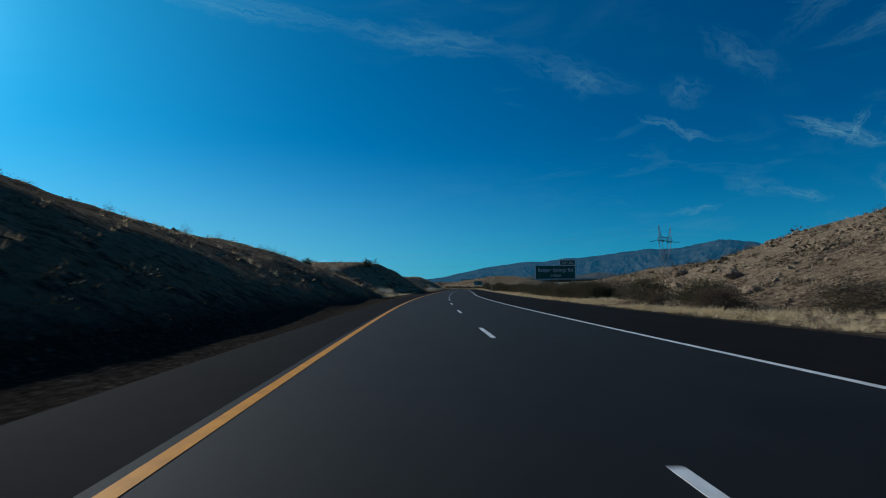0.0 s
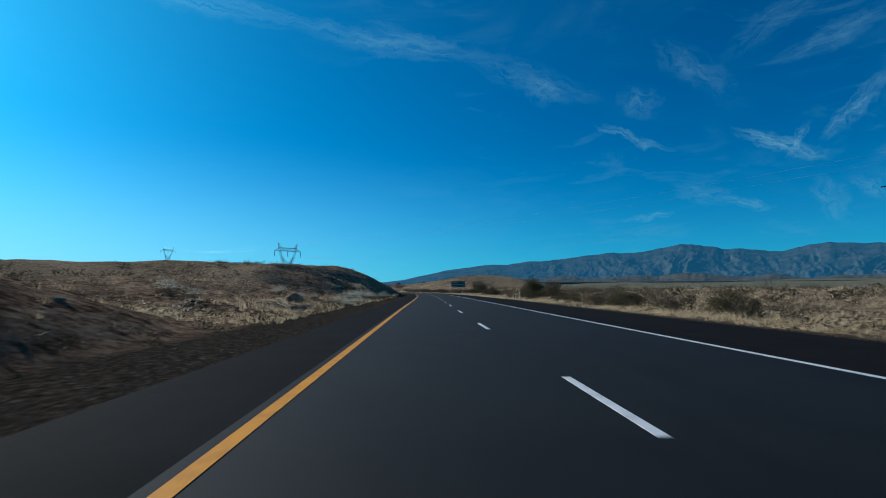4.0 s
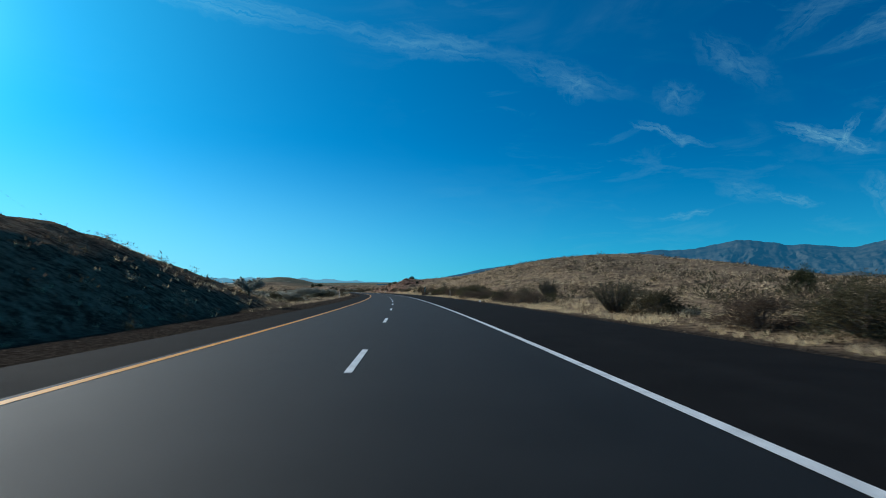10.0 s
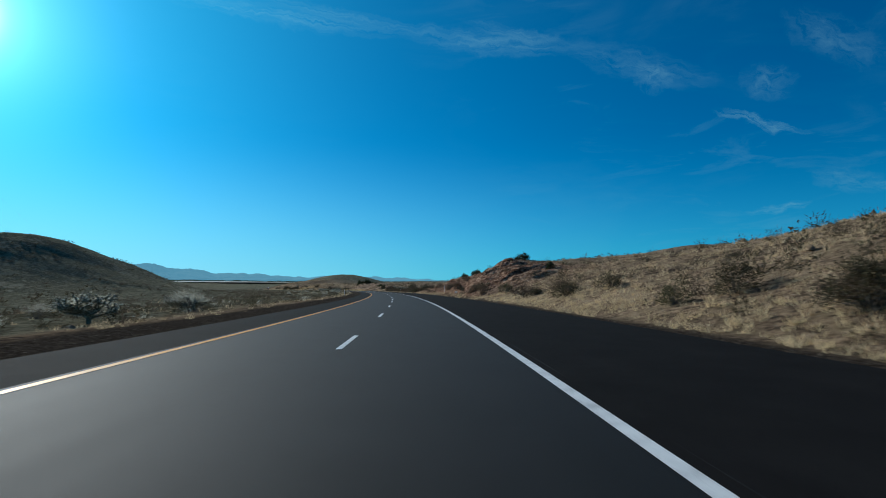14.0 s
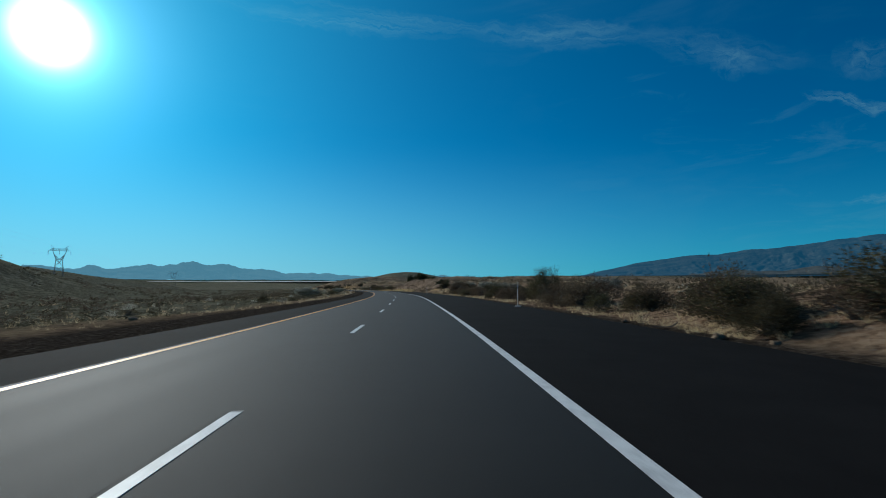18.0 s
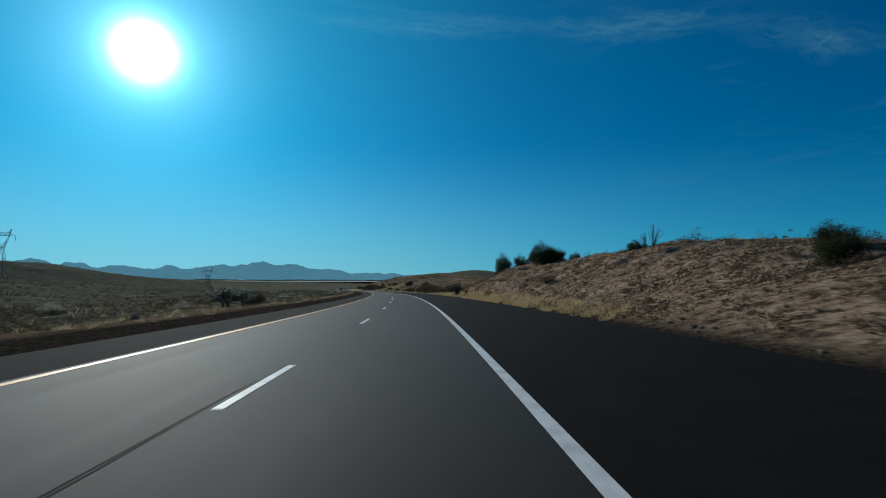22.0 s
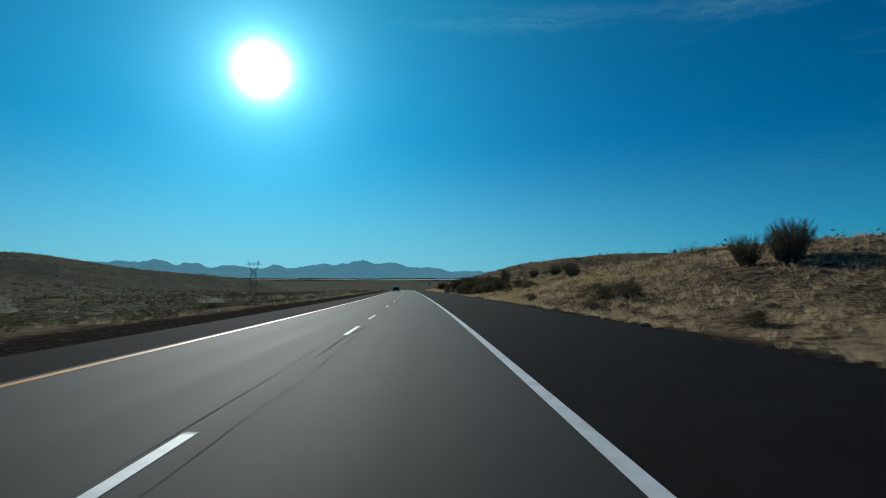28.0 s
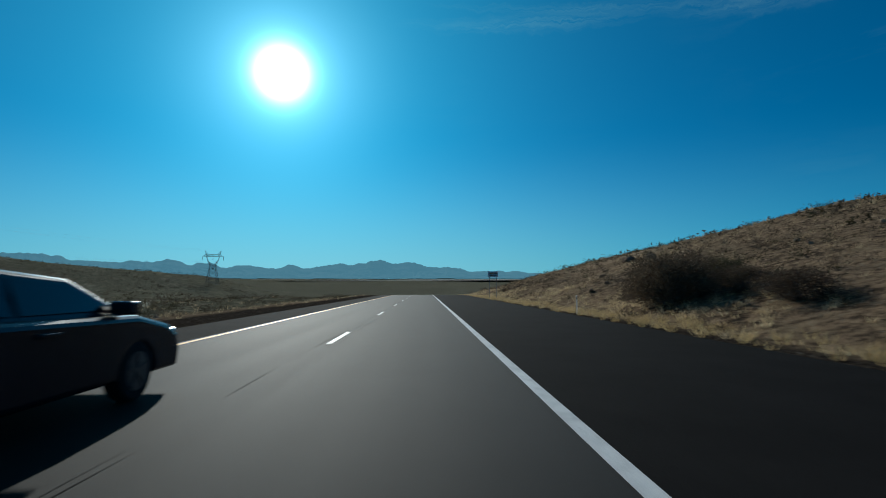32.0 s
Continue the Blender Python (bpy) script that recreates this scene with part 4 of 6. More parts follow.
def pylon(s, u, top, span=14.0, base=None, across_az=48.8, anchor=False):
    """A waisted lattice pylon with a flat crossarm, two peaks and three insulator strings."""
    x, y = (float(v) for v in place(s, u))
    z = land_z(s, u) if base is None else base
    ob = empty("power_pylon", Matrix.Translation((x, y, z)) @ Matrix.Rotation(radians(90 - across_az), 4, "Z"), "waisted steel lattice pylon carrying three conductors", "pylon", "pylons of one power line")
    rise = 6.8 if anchor else 4.0
    arm = top - (5.4 if anchor else 4.0) - z
    waist, w, d, foot = arm - 6.6, 2.05, 1.0, 3.6
    bm = bmesh.new()
    legs = [(sx, sy) for sx in (-1, 1) for sy in (-1, 1)]
    for (ax, ay), (bx, by) in (((-1, -1), (1, -1)), ((1, -1), (1, 1)), ((1, 1), (-1, 1)), ((-1, 1), (-1, -1))):
        lattice(bm, (ax * foot, ay * foot, -0.8), (ax * w, ay * d, waist), (bx * foot, by * foot, -0.8), (bx * w, by * d, waist), 4, 0.11)
    part("legs", bm, STEEL, ob)
    bm = bmesh.new()
    for sy in (-1, 1):
        for sx in (-1, 1):
            strut(bm, (sx * w, sy * d, waist), (sx * 4.3, sy * 0.7, arm), 0.1)
            strut(bm, (sx * 0.2, sy * d, waist + 0.3), (sx * 3.2, sy * 0.7, waist + 3.6), 0.08)
            strut(bm, (-sx * w * 0.4, sy * d, waist - 3.5), (sx * 2.6, sy * 0.8, waist + 2.6), 0.07)
        strut(bm, (-w, sy * d, waist), (w, sy * d, waist), 0.09)
    for sx in (-1, 1):
        lattice(bm, (sx * w, -d, waist), (sx * 4.3, -0.7, arm), (sx * w, d, waist), (sx * 4.3, 0.7, arm), 4, 0.05)
    part("waist", bm, STEEL, ob)
    bm = bmesh.new()
    for sy in (-0.7, 0.7):
        lattice(bm, (-4.3, sy, arm), (4.3, sy, arm), (-4.3, sy, arm + 1.5), (4.3, sy, arm + 1.5), 6, 0.08)
        for sx in (-1, 1):
            strut(bm, (sx * 4.3, sy, arm), (sx * span / 2, 0, arm), 0.08)
            strut(bm, (sx * 4.3, sy, arm + 1.5), (sx * span / 2, 0, arm), 0.07)
    part("crossarm", bm, STEEL, ob)
    for sx in (-1, 1):
        bm = bmesh.new()
        for sy in (-0.7, 0.7):
            strut(bm, (sx * 4.3, sy, arm), (sx * 5.3, 0, arm + rise), 0.08)
            strut(bm, (sx * 3.3, sy, arm + 1.5), (sx * 5.3, 0, arm + rise), 0.06)
            strut(bm, (sx * 3.3, sy, arm + 1.5), (sx * 4.3 + sx * 0.45, sy * 0.55, arm + 0.45 * rise), 0.05)
            strut(bm, (sx * 4.55, sy * 0.75, arm + 0.25 * rise), (sx * 4.25, -sy * 0.5, arm + 0.5 * rise), 0.05)
        part("peak", bm, STEEL, ob)
    tips = []
    for px in (-span / 2, 0, span / 2):
        # hung straight down, or drawn out to both sides where the line is anchored
        for side in (-1, 1) if anchor else (0,):
            bm = bmesh.new()
            for k in range(8):
                at = Matrix.Translation((px, side * (0.5 + 0.36 * k), arm - 0.25 - 0.03 * k)) @ Matrix.Rotation(radians(84 * side), 4, "X") if anchor else Matrix.Translation((px, 0, arm - 0.25 - 0.33 * k))
                bmesh.ops.create_cone(bm, cap_ends=True, segments=8, radius1=0.16, radius2=0.10, depth=0.3, matrix=at)
            part("insulator", bm, TAR, ob)
        tips.append(ob.matrix_world @ Vector((px, 0, arm - (0.6 if anchor else 2.9))))
    PYLON_TIPS.append(tips)
    PEAK_TIPS.append([ob.matrix_world @ Vector((px, 0, arm + rise)) for px in (-5.3, 5.3)])


pylon(242, 94, 27.2, across_az=51, anchor=True)
pylon(411.6, -60, 24.5)
pylon(790, -169, 46)
pylon(1127, -187, 34)
pylon(1514, -144, 27)


def strung(name, label, tips, sag, r, mat, group):
    """One wire slung from pylon to pylon."""
    bm, pts = bmesh.new(), []
    for a, b in zip(tips[:-1], tips[1:]):
        for k in range(24):
            f = k / 24
            pts.append(a.lerp(b, f) + Vector((0, 0, -4 * (a - b).length * sag * f * (1 - f))))
    pts.append(tips[-1])
    for a, b in zip(pts[:-1], pts[1:]):
        strut(bm, a, b, r, 4)
    me = mesh_of(name, bm)
    me.materials.append(mat)
    tagged(new(name, me), label, "cable", group)


for w in range(3):
    strung("power_cable", "long sagging bare conductor strung between pylons", [row[w] for row in PYLON_TIPS], 0.022, 0.006, STEEL, "conductors of the power line")
for w in range(2):
    strung("shield_wire", "thin bright ground wire strung between the pylon peaks", [row[w] for row in PEAK_TIPS], 0.014, 0.011, BRIGHT_WIRE, "ground wires of the power line")

# ---- plants ----
rng = np.random.default_rng(7)


def tri_mesh(name, v, mat):
    """A mesh of loose triangles from an array of corners."""
    v = np.ascontiguousarray(v.reshape(-1, 3), np.float32)
    n = len(v) // 3
    me = bpy.data.meshes.new(name)
    me.vertices.add(3 * n), me.loops.add(3 * n), me.polygons.add(n)
    me.vertices.foreach_set("co", v.ravel())
    me.loops.foreach_set("vertex_index", np.arange(3 * n, dtype=np.int32))
    me.polygons.foreach_set("loop_start", np.arange(0, 3 * n, 3, dtype=np.int32))
    me.update(calc_edges=True)
    me.materials.append(mat)
    return me


def blades(root, height, count, spread, width):
    """Tufts of grass at the roots: leaning narrow blades."""
    n = len(root)
    r = np.repeat(root, count, 0)
    h = np.repeat(height, count) * rng.uniform(0.55, 1.15, n * count)
    a, b = rng.uniform(0, 2 * np.pi, n * count), rng.uniform(0, 2 * np.pi, n * count)
    off = np.repeat(spread, count) * np.sqrt(rng.uniform(0, 1, n * count))
    base = r + np.stack([off * np.cos(a), off * np.sin(a), np.full(n * count, -0.04)], -1)
    lean = h * rng.uniform(0.15, 0.95, n * count)
    tip = base + np.stack([lean * np.cos(a), lean * np.sin(a), h], -1)
    w = width * rng.uniform(0.6, 1.3, n * count)
    side = np.stack([w * np.cos(b), w * np.sin(b), 0 * w], -1)
    return np.stack([base - side, base + side, tip], 1)


def sown(s0, s1, u0, u1, count):
    s, u = rng.uniform(s0, s1, count), rng.uniform(u0, u1, count)
    x, y = place(s, u)
    return s, u, np.stack([x, y, land(s, u)], -1)


def grass_patch(name, label, mat, zones):
    out = []
    for s0, s1, u0, u1, density, tall, count, width in zones:
        n = int(abs((s1 - s0) * (u1 - u0)) * density)
        s, u, p = sown(s0, s1, u0, u1, n)
        keep = vnoise(p[:, 0] / 4.0, p[:, 1] / 4.0, 51) + 0.5 * vnoise(p[:, 0] / 1.3, p[:, 1] / 1.3, 53) > rng.uniform(-0.9, 0.35, n)
        p = p[keep]
        out.append(blades(p, tall * rng.uniform(0.6, 1.3, len(p)), count, np.full(len(p), tall * 0.35), width).reshape(-1, 3))
    tagged(new(name, tri_mesh(name, np.concatenate(out), mat)), label, "grass", kind="stuff")


grass_patch("verge_grass", "dry straw-coloured grass tufts along the verges", DRY_GRASS, [
    (0, 560, 9.7, 11.6, 7.0, 0.25, 15, 0.011), (0, 560, 11.6, 15, 3.8, 0.32, 12, 0.013), (560, 660, 9.3, 10.6, 4.0, 0.24, 16, 0.010), (655, 780, 9.5, 14, 3.0, 0.26, 20, 0.010), (905, 1260, 9.3, 14, 4.5, 0.26, 18, 0.010),
    (60, 122, -14, -7.5, 2.6, 0.28, 18, 0.008), (160, 242, -14, -7.5, 2.6, 0.28, 18, 0.008), (290, 345, -14, -7.5, 2.6, 0.28, 18, 0.008), (345, 700, -12, -7.8, 0.7, 0.26, 14, 0.008), (700, 1260, -12, -7.8, 0.6, 0.24, 13, 0.008)])
grass_patch("hill_grass", "dry bunch grass over the slopes", DRY_GRASS, ([(0, 560, 15, 34, 1.2, 0.34, 9, 0.020), (440, 560, 12, 42, 1.5, 0.26, 10, 0.018), (0, 560, 34, 80, 0.45, 0.4, 9, 0.03), (640, 770, 14, 40, 0.7, 0.34, 11, 0.018), (770, 905, 10.5, 36, 0.7, 0.24, 10, 0.014), (900, 1100, 14, 36, 1.4, 0.34, 9, 0.020), (1100, 1270, 14, 36, 0.6, 0.30, 9, 0.016), (900, 1270, 36, 80, 0.45, 0.4, 9, 0.03), (985, 1115, 11.5, 27, 2.2, 0.32, 12, 0.015), (560, 650, 20, 45, 0.5, 0.35, 10, 0.02), (0, 400, -40, -10, 0.4, 0.28, 9, 0.014)] +
    [(390, 1000, -50, -12, 0.16, 0.30, 9, 0.018), (1000, 1300, -50, -12, 0.14, 0.30, 9, 0.018)]))
grass_patch("golden_grass", "tall golden grass along the foot of the cut", GOLD_GRASS, [
    (808, 905, 9.1, 10.9, 7.0, 0.40, 24, 0.008), (1115, 1230, 9.2, 10.8, 7.0, 0.30, 22, 0.008), (1035, 1078, 9.5, 20, 2.2, 0.45, 18, 0.010), (1096, 1128, 9.3, 19, 3.6, 0.4, 16, 0.010), (18, 70, 9.7, 11.5, 4.0, 0.3, 18, 0.009)])


def lump(n, long, wide):
    """Thin twigs that spread from one root into an uneven dome."""
    d = rng.normal(size=(n, 3))
    d[:, 2] = np.abs(d[:, 2]) * 0.9 + 0.1
    d /= np.linalg.norm(d, axis=1)[:, None]
    c = d * rng.uniform(0.05, 0.85, (n, 1))
    e1 = d * long + rng.normal(size=(n, 3)) * long * 0.45
    e2 = rng.normal(size=(n, 3))
    e2 *= wide / np.linalg.norm(e2, axis=1)[:, None]
    return np.stack([c, c + e2, c + e1], 1)


def scrub(name, label, mat, zones):
    """Low desert scrub, too many to count."""
    near, far = [lump(44, 0.17, 0.10) for _ in range(8)], [lump(16, 0.29, 0.27) for _ in range(8)]
    out = []
    for s0, s1, u0, u1, density, tall in zones:
        n = int(abs((s1 - s0) * (u1 - u0)) * density)
        s, u, p = sown(s0, s1, u0, u1, n)
        keep = fbm(p[:, 0] / 16.0, p[:, 1] / 16.0, 2, 61) > rng.uniform(-1.0, 0.5, n)
        p = p[keep]
        size = tall * rng.uniform(0.35, 1.25, len(p)) ** 1.5
        which = rng.integers(0, 8, len(p))
        kinds = near if min(abs(u0), abs(u1)) < 28 else far
        for k in range(8):
            q, z = p[which == k], size[which == k]
            t = kinds[k][None] * z[:, None, None, None] * np.array([1.15, 1.15, 1.0]) + q[:, None, None, :] - np.array([0, 0, 0.05])
            out.append(t.reshape(-1, 3))
    tagged(new(name, tri_mesh(name, np.concatenate(out), mat)), label, "shrubs", kind="stuff")


scrub("brown_scrub", "low brown desert scrub dotted over the slopes", BROWN_LEAF, [(10, 110, 20, 60, 0.35, 0.5), (1110, 1270, 14, 60, 0.22, 0.5), (1000, 1110, 12, 40, 0.25, 0.5), (425, 560, 16, 60, 0.22, 0.55), (940, 1130, 9.6, 24, 0.7, 0.42), (700, 790, 9.6, 16, 0.6, 0.45), (150, 520, 10, 16, 0.35, 0.4), (565, 650, 9.5, 20, 0.5, 0.4), (775, 905, 9.8, 24, 1.5, 0.5),
    (0, 1260, 10.5, 28, 0.18, 0.5), (0, 1300, 28, 90, 0.09, 0.8), (0, 420, -28, -9, 0.14, 0.5), (0, 420, -50, -28, 0.15, 0.7), (390, 1300, -28, -9, 0.18, 0.55), (390, 1300, -62, -28, 0.16, 0.75), (390, 1600, -400, -60, 0.028, 1.0), (300, 1600, 90, 300, 0.008, 1.2), (1260, 1700, 10, 90, 0.02, 1.0)])
scrub("olive_scrub", "low olive-green desert scrub dotted over the slopes", OLIVE_LEAF, [(10, 110, 20, 60, 0.2, 0.5), (1110, 1270, 14, 60, 0.14, 0.55), (425, 560, 16, 60, 0.16, 0.55), (390, 1250, -40, -9, 0.16, 0.6), (775, 905, 9.8, 26, 0.5, 0.5), (940, 1130, 9.6, 24, 0.6, 0.40), (700, 790, 9.6, 16, 0.3, 0.4), (150, 520, 10, 16, 0.25, 0.4),
    (0, 1260, 10, 28, 0.12, 0.5), (0, 1300, 28, 90, 0.05, 0.9), (0, 420, -28, -9, 0.14, 0.5), (0, 420, -50, -28, 0.12, 0.7), (390, 1300, -28, -9, 0.14, 0.6), (390, 1300, -62, -28, 0.14, 0.75), (390, 1600, -400, -60, 0.026, 1.1), (300, 1600, 90, 300, 0.008, 1.3), (1260, 1700, 10, 90, 0.02, 1.0),
    (0, 400, -10.5, -7.6, 0.12, 0.5)])
scrub("pale_scrub", "grey-white brush with pale seed heads by the road", PALE_LEAF, [(60, 112, -13, -8, 0.10, 0.55), (150, 225, -13, -8, 0.10, 0.55), (285, 345, -13, -8, 0.08, 0.55), (390, 1200, -30, -9, 0.022, 0.6), (640, 760, 12, 30, 0.02, 0.6)])


def shrub(name, label, height, width, clumps, leaves, leaf, leaf_mat, bark=BARK, broad=0.16, upright=0.0, crown=0.10, low=0.12, tip_mat=None, group="desert shrubs", category="shrub"):
    """A shrub: thin forking stems from one root to many leaf clumps that fill an uneven dome."""
    ob = empty(name, Matrix(), label, category, group)
    d = rng.normal(size=(clumps, 3))
    d /= np.linalg.norm(d, axis=1)[:, None]
    d[:, 2] = np.abs(d[:, 2]) * 1.05 - 0.12
    swell_out = 0.82 + 0.30 * vnoise(d[:, 0] * 2.3 + 9, d[:, 1] * 2.3 + 4, int(rng.integers(0, 90)))
    r = (0.45 + 0.55 * np.sqrt(rng.uniform(0, 1, clumps))) * swell_out
    c = np.stack([d[:, 0] * r * width / 2, d[:, 1] * r * width / 2, height * np.clip(low + (1 - low) * d[:, 2] * r, 0.05, 1)], -1)
    c[:, :2] *= (1 - upright * 0.55 * (1 - c[:, 2:] / height))
    bm = bmesh.new()
    rad = 0.010 * height + 0.008
    for k in range(0, clumps, 2):
        tip = Vector(c[k])
        fork = Vector((tip.x * 0.4, tip.y * 0.4, tip.z * 0.5))
        for q0, q1, ra, rb in ((Vector((tip.x * 0.03, tip.y * 0.03, -0.1)), fork, rad, rad * 0.65), (fork, tip, rad * 0.65, rad * 0.2)):
            e = q1 - q0
            bmesh.ops.create_cone(bm, cap_ends=False, segments=4, radius1=ra, radius2=rb, depth=e.length, matrix=Matrix.Translation((q0 + q1) / 2) @ e.to_track_quat("Z", "Y").to_matrix().to_4x4())
    part("branchwork", bm, bark, ob)
    at = c[rng.integers(0, clumps, leaves)] + rng.normal(size=(leaves, 3)) * crown * np.array([width, width, height * (0.9 + upright)])
    at[:, 2] = np.abs(at[:, 2])
    out = at - np.array([0, 0, height * (0.1 - 0.5 * upright)])
    out[:, :2] *= 1 - 0.8 * upright
    e1 = out / np.linalg.norm(out, axis=1)[:, None] + rng.normal(size=(leaves, 3)) * 0.55
    e2 = rng.normal(size=(leaves, 3))
    e1, e2 = e1 / np.linalg.norm(e1, axis=1)[:, None] * leaf * rng.uniform(0.5, 1.3, (leaves, 1)), e2 / np.linalg.norm(e2, axis=1)[:, None] * leaf * broad
    tri = np.stack([at, at + e1, at + e2], 1)
    if tip_mat:
        high = at[:, 2] > np.quantile(at[:, 2], 0.55)
        tagged(part("seed_head_crown", tri_mesh("seed_head_crown", tri[high], tip_mat), None, ob, "pale dry seed heads"), kind="stuff")
        tri = tri[~high]
    tagged(part("foliage", tri_mesh("foliage", tri, leaf_mat), None, ob), kind="stuff")
    return ob


def fan_bush(name, label, height, width, stems, per_stem, leaf, leaf_mat, group="desert shrubs", category="shrub"):
    """Bowed stems that spread from one broad root, feathered along their length, with gaps between the tips."""
    ob = empty(name, Matrix(), label, category, group)
    bm, tris = bmesh.new(), []
    for _ in range(stems):
        a, r = rng.uniform(0, 6.283), width / 2 * math.sqrt(rng.uniform(0.02, 1))
        top = height * rng.uniform(0.62, 1.0) * (1 - 0.22 * (2 * r / width) ** 2)
        k = np.linspace(0, 1, 5)
        line = np.stack([r * (0.16 + 0.84 * k ** 0.8) * math.cos(a), r * (0.16 + 0.84 * k ** 0.8) * math.sin(a), top * k - 0.05], -1) + rng.normal(size=(5, 3)) * 0.02 * height * k[:, None]
        for p, q, f in zip(line[:-1], line[1:], (1, 0.75, 0.5, 0.3)):
            strut(bm, p, q, (0.007 * height + 0.006) * f, 4)
        t = rng.uniform(0.08, 1.0, per_stem) ** 0.85
        at = np.stack([np.interp(t, k, line[:, c]) for c in range(3)], -1) + rng.normal(size=(per_stem, 3)) * 0.025 * height
        way = (line[4] - line[2]) / np.linalg.norm(line[4] - line[2])
        e1 = way + rng.normal(size=(per_stem, 3)) * 0.42
        e2 = rng.normal(size=(per_stem, 3))
        e1 *= leaf * rng.uniform(0.5, 1.3, (per_stem, 1)) / np.linalg.norm(e1, axis=1)[:, None]
        e2 *= leaf * 0.16 / np.linalg.norm(e2, axis=1)[:, None]
        tris.append(np.stack([at, at + e1, at + e2], 1))
    part("branchwork", bm, BARK, ob)
    tagged(part("foliage", tri_mesh("foliage", np.concatenate(tris), leaf_mat), None, ob), kind="stuff")
    return ob


def cholla():
    """A branching cactus: a short trunk, forking chains of stubby joints, a coat of pale spines."""
    ob = empty("cholla", Matrix(), "pale spiny cholla with stubby forking joints", "cactus", "chollas by the road")
    bm, spines = bmesh.new(), []
    strut(bm, (0, 0, -0.1), (0.02, 0.01, 0.45), 0.09, 6)

    def grow(p, way, depth):
        length = float(rng.uniform(0.20, 0.34))
        q = p + way * length
        strut(bm, p, q, 0.044 - 0.003 * depth, 6)
        n = 24
        k = rng.uniform(0, 1, (n, 1))
        r = rng.normal(size=(n, 3))
        r /= np.linalg.norm(r, axis=1)[:, None]
        a = np.array(p) + np.array(way) * length * k + r * 0.045
        w = rng.normal(size=(n, 3)) * 0.011
        spines.append(np.stack([a - w, a + w, a + r * 0.075], 1))
        if depth < 4:
            for _ in range(int(rng.integers(2, 4)) if depth < 2 else int(rng.integers(1, 3))):
                v = way + Vector(rng.normal(size=3)) * 0.62
                v.z = abs(v.z) * 0.8 + 0.18
                grow(q, v.normalized(), depth + 1)

    for k in range(6):
        a = k * 1.05 + float(rng.uniform(-0.3, 0.3))
        grow(Vector((0, 0, float(rng.uniform(0.2, 0.45)))), Vector((math.cos(a), math.sin(a), 0.75)).normalized(), 0)
    part("stem", bm, CHOLLA_SKIN, ob, "grey-green jointed stem")
    tagged(part("spine_coat", tri_mesh("spine_coat", np.concatenate(spines), PALE_LEAF), None, ob, "straw-pale spines"), kind="stuff")
    return ob


def ocotillo():
    """Long bare whips that fan out from one root."""
    ob = empty("ocotillo", Matrix(), "thin grey ocotillo whips fanning from one root", "shrub", "desert shrubs")
    for _ in range(13):
        bm = bmesh.new()
        a, out = rng.uniform(0, 6.283), rng.uniform(0.15, 0.95)
        top = 2.4 * rng.uniform(0.7, 1.0)
        line = [Vector((out * k ** 1.4 * math.cos(a), out * k ** 1.4 * math.sin(a), top * k * (1 - 0.12 * out * k) - 0.05)) + Vector(rng.normal(size=3)) * 0.02 * k for k in (0, 0.25, 0.5, 0.75, 1.0)]
        for p, q, r in zip(line[:-1], line[1:], (0.024, 0.021, 0.018, 0.013)):
            strut(bm, p, q, r, 5)
        part("whip", bm, BARK, ob)
    return ob


def forms(full):
    """The kinds of plants: dense ones for those that stand out, light ones for the fill between them."""
    n = (lambda rich, light: rich if full else light)
    return {
        "olive": [shrub("desert_shrub", "olive-brown many-stemmed desert shrub on the verge", 1.8, 2.4, n(110, 70), n(9000, 2800), n(0.095, 0.13), OLIVE_LEAF, broad=0.34, crown=0.075) for _ in range(3)],
        "brown": [shrub("dry_shrub", "half-bare brown desert shrub with thin grey stems", 1.7, 2.4, n(110, 70), n(8000, 2700), n(0.095, 0.13), BROWN_LEAF, broad=0.30, crown=0.075) for _ in range(3)],
        "pale": [shrub("rabbitbrush", "rounded brush topped with pale seed heads", 1.2, 1.7, 60, n(5500, 2200), n(0.075, 0.10), OLIVE_LEAF, tip_mat=PALE_LEAF, crown=0.08) for _ in range(2)],
        "dark": [shrub("juniper", "dark green juniper with a dense ragged crown", 2.6, 2.8, 80, 12000, 0.125, DARK_LEAF, broad=0.30, upright=0.3, crown=0.055, low=0.1, group="junipers on the slopes", category="tree") for _ in range(2)] if full else [],
        "tall": [fan_bush("acacia_bush", "tall feathery olive bush with upright branches", 3.6, 3.8, 130, 120, 0.135, OLIVE_LEAF) for _ in range(3)] if full else [],
        "round": [shrub("mesquite_bush", "tall rounded olive bush with feathery twigs", 3.8, 4.0, 170, 17000, 0.125, OLIVE_LEAF, broad=0.32, upright=0.15, crown=0.05, low=0.08) for _ in range(2)] if full else [],
        "ocotillo": [ocotillo() for _ in range(2)] if full else [],
        "cholla": [cholla() for _ in range(2)] if full else [],
    }


KINDS = {**forms(True), **{k + "_fill": v for k, v in forms(False).items() if v}}
SIZE = {"olive": 1.8, "brown": 1.7, "pale": 1.2, "dark": 2.6, "tall": 3.6, "round": 3.8, "cholla": 1.7, "ocotillo": 2.4}
first = {k: set(range(len(v))) for k, v in KINDS.items()}


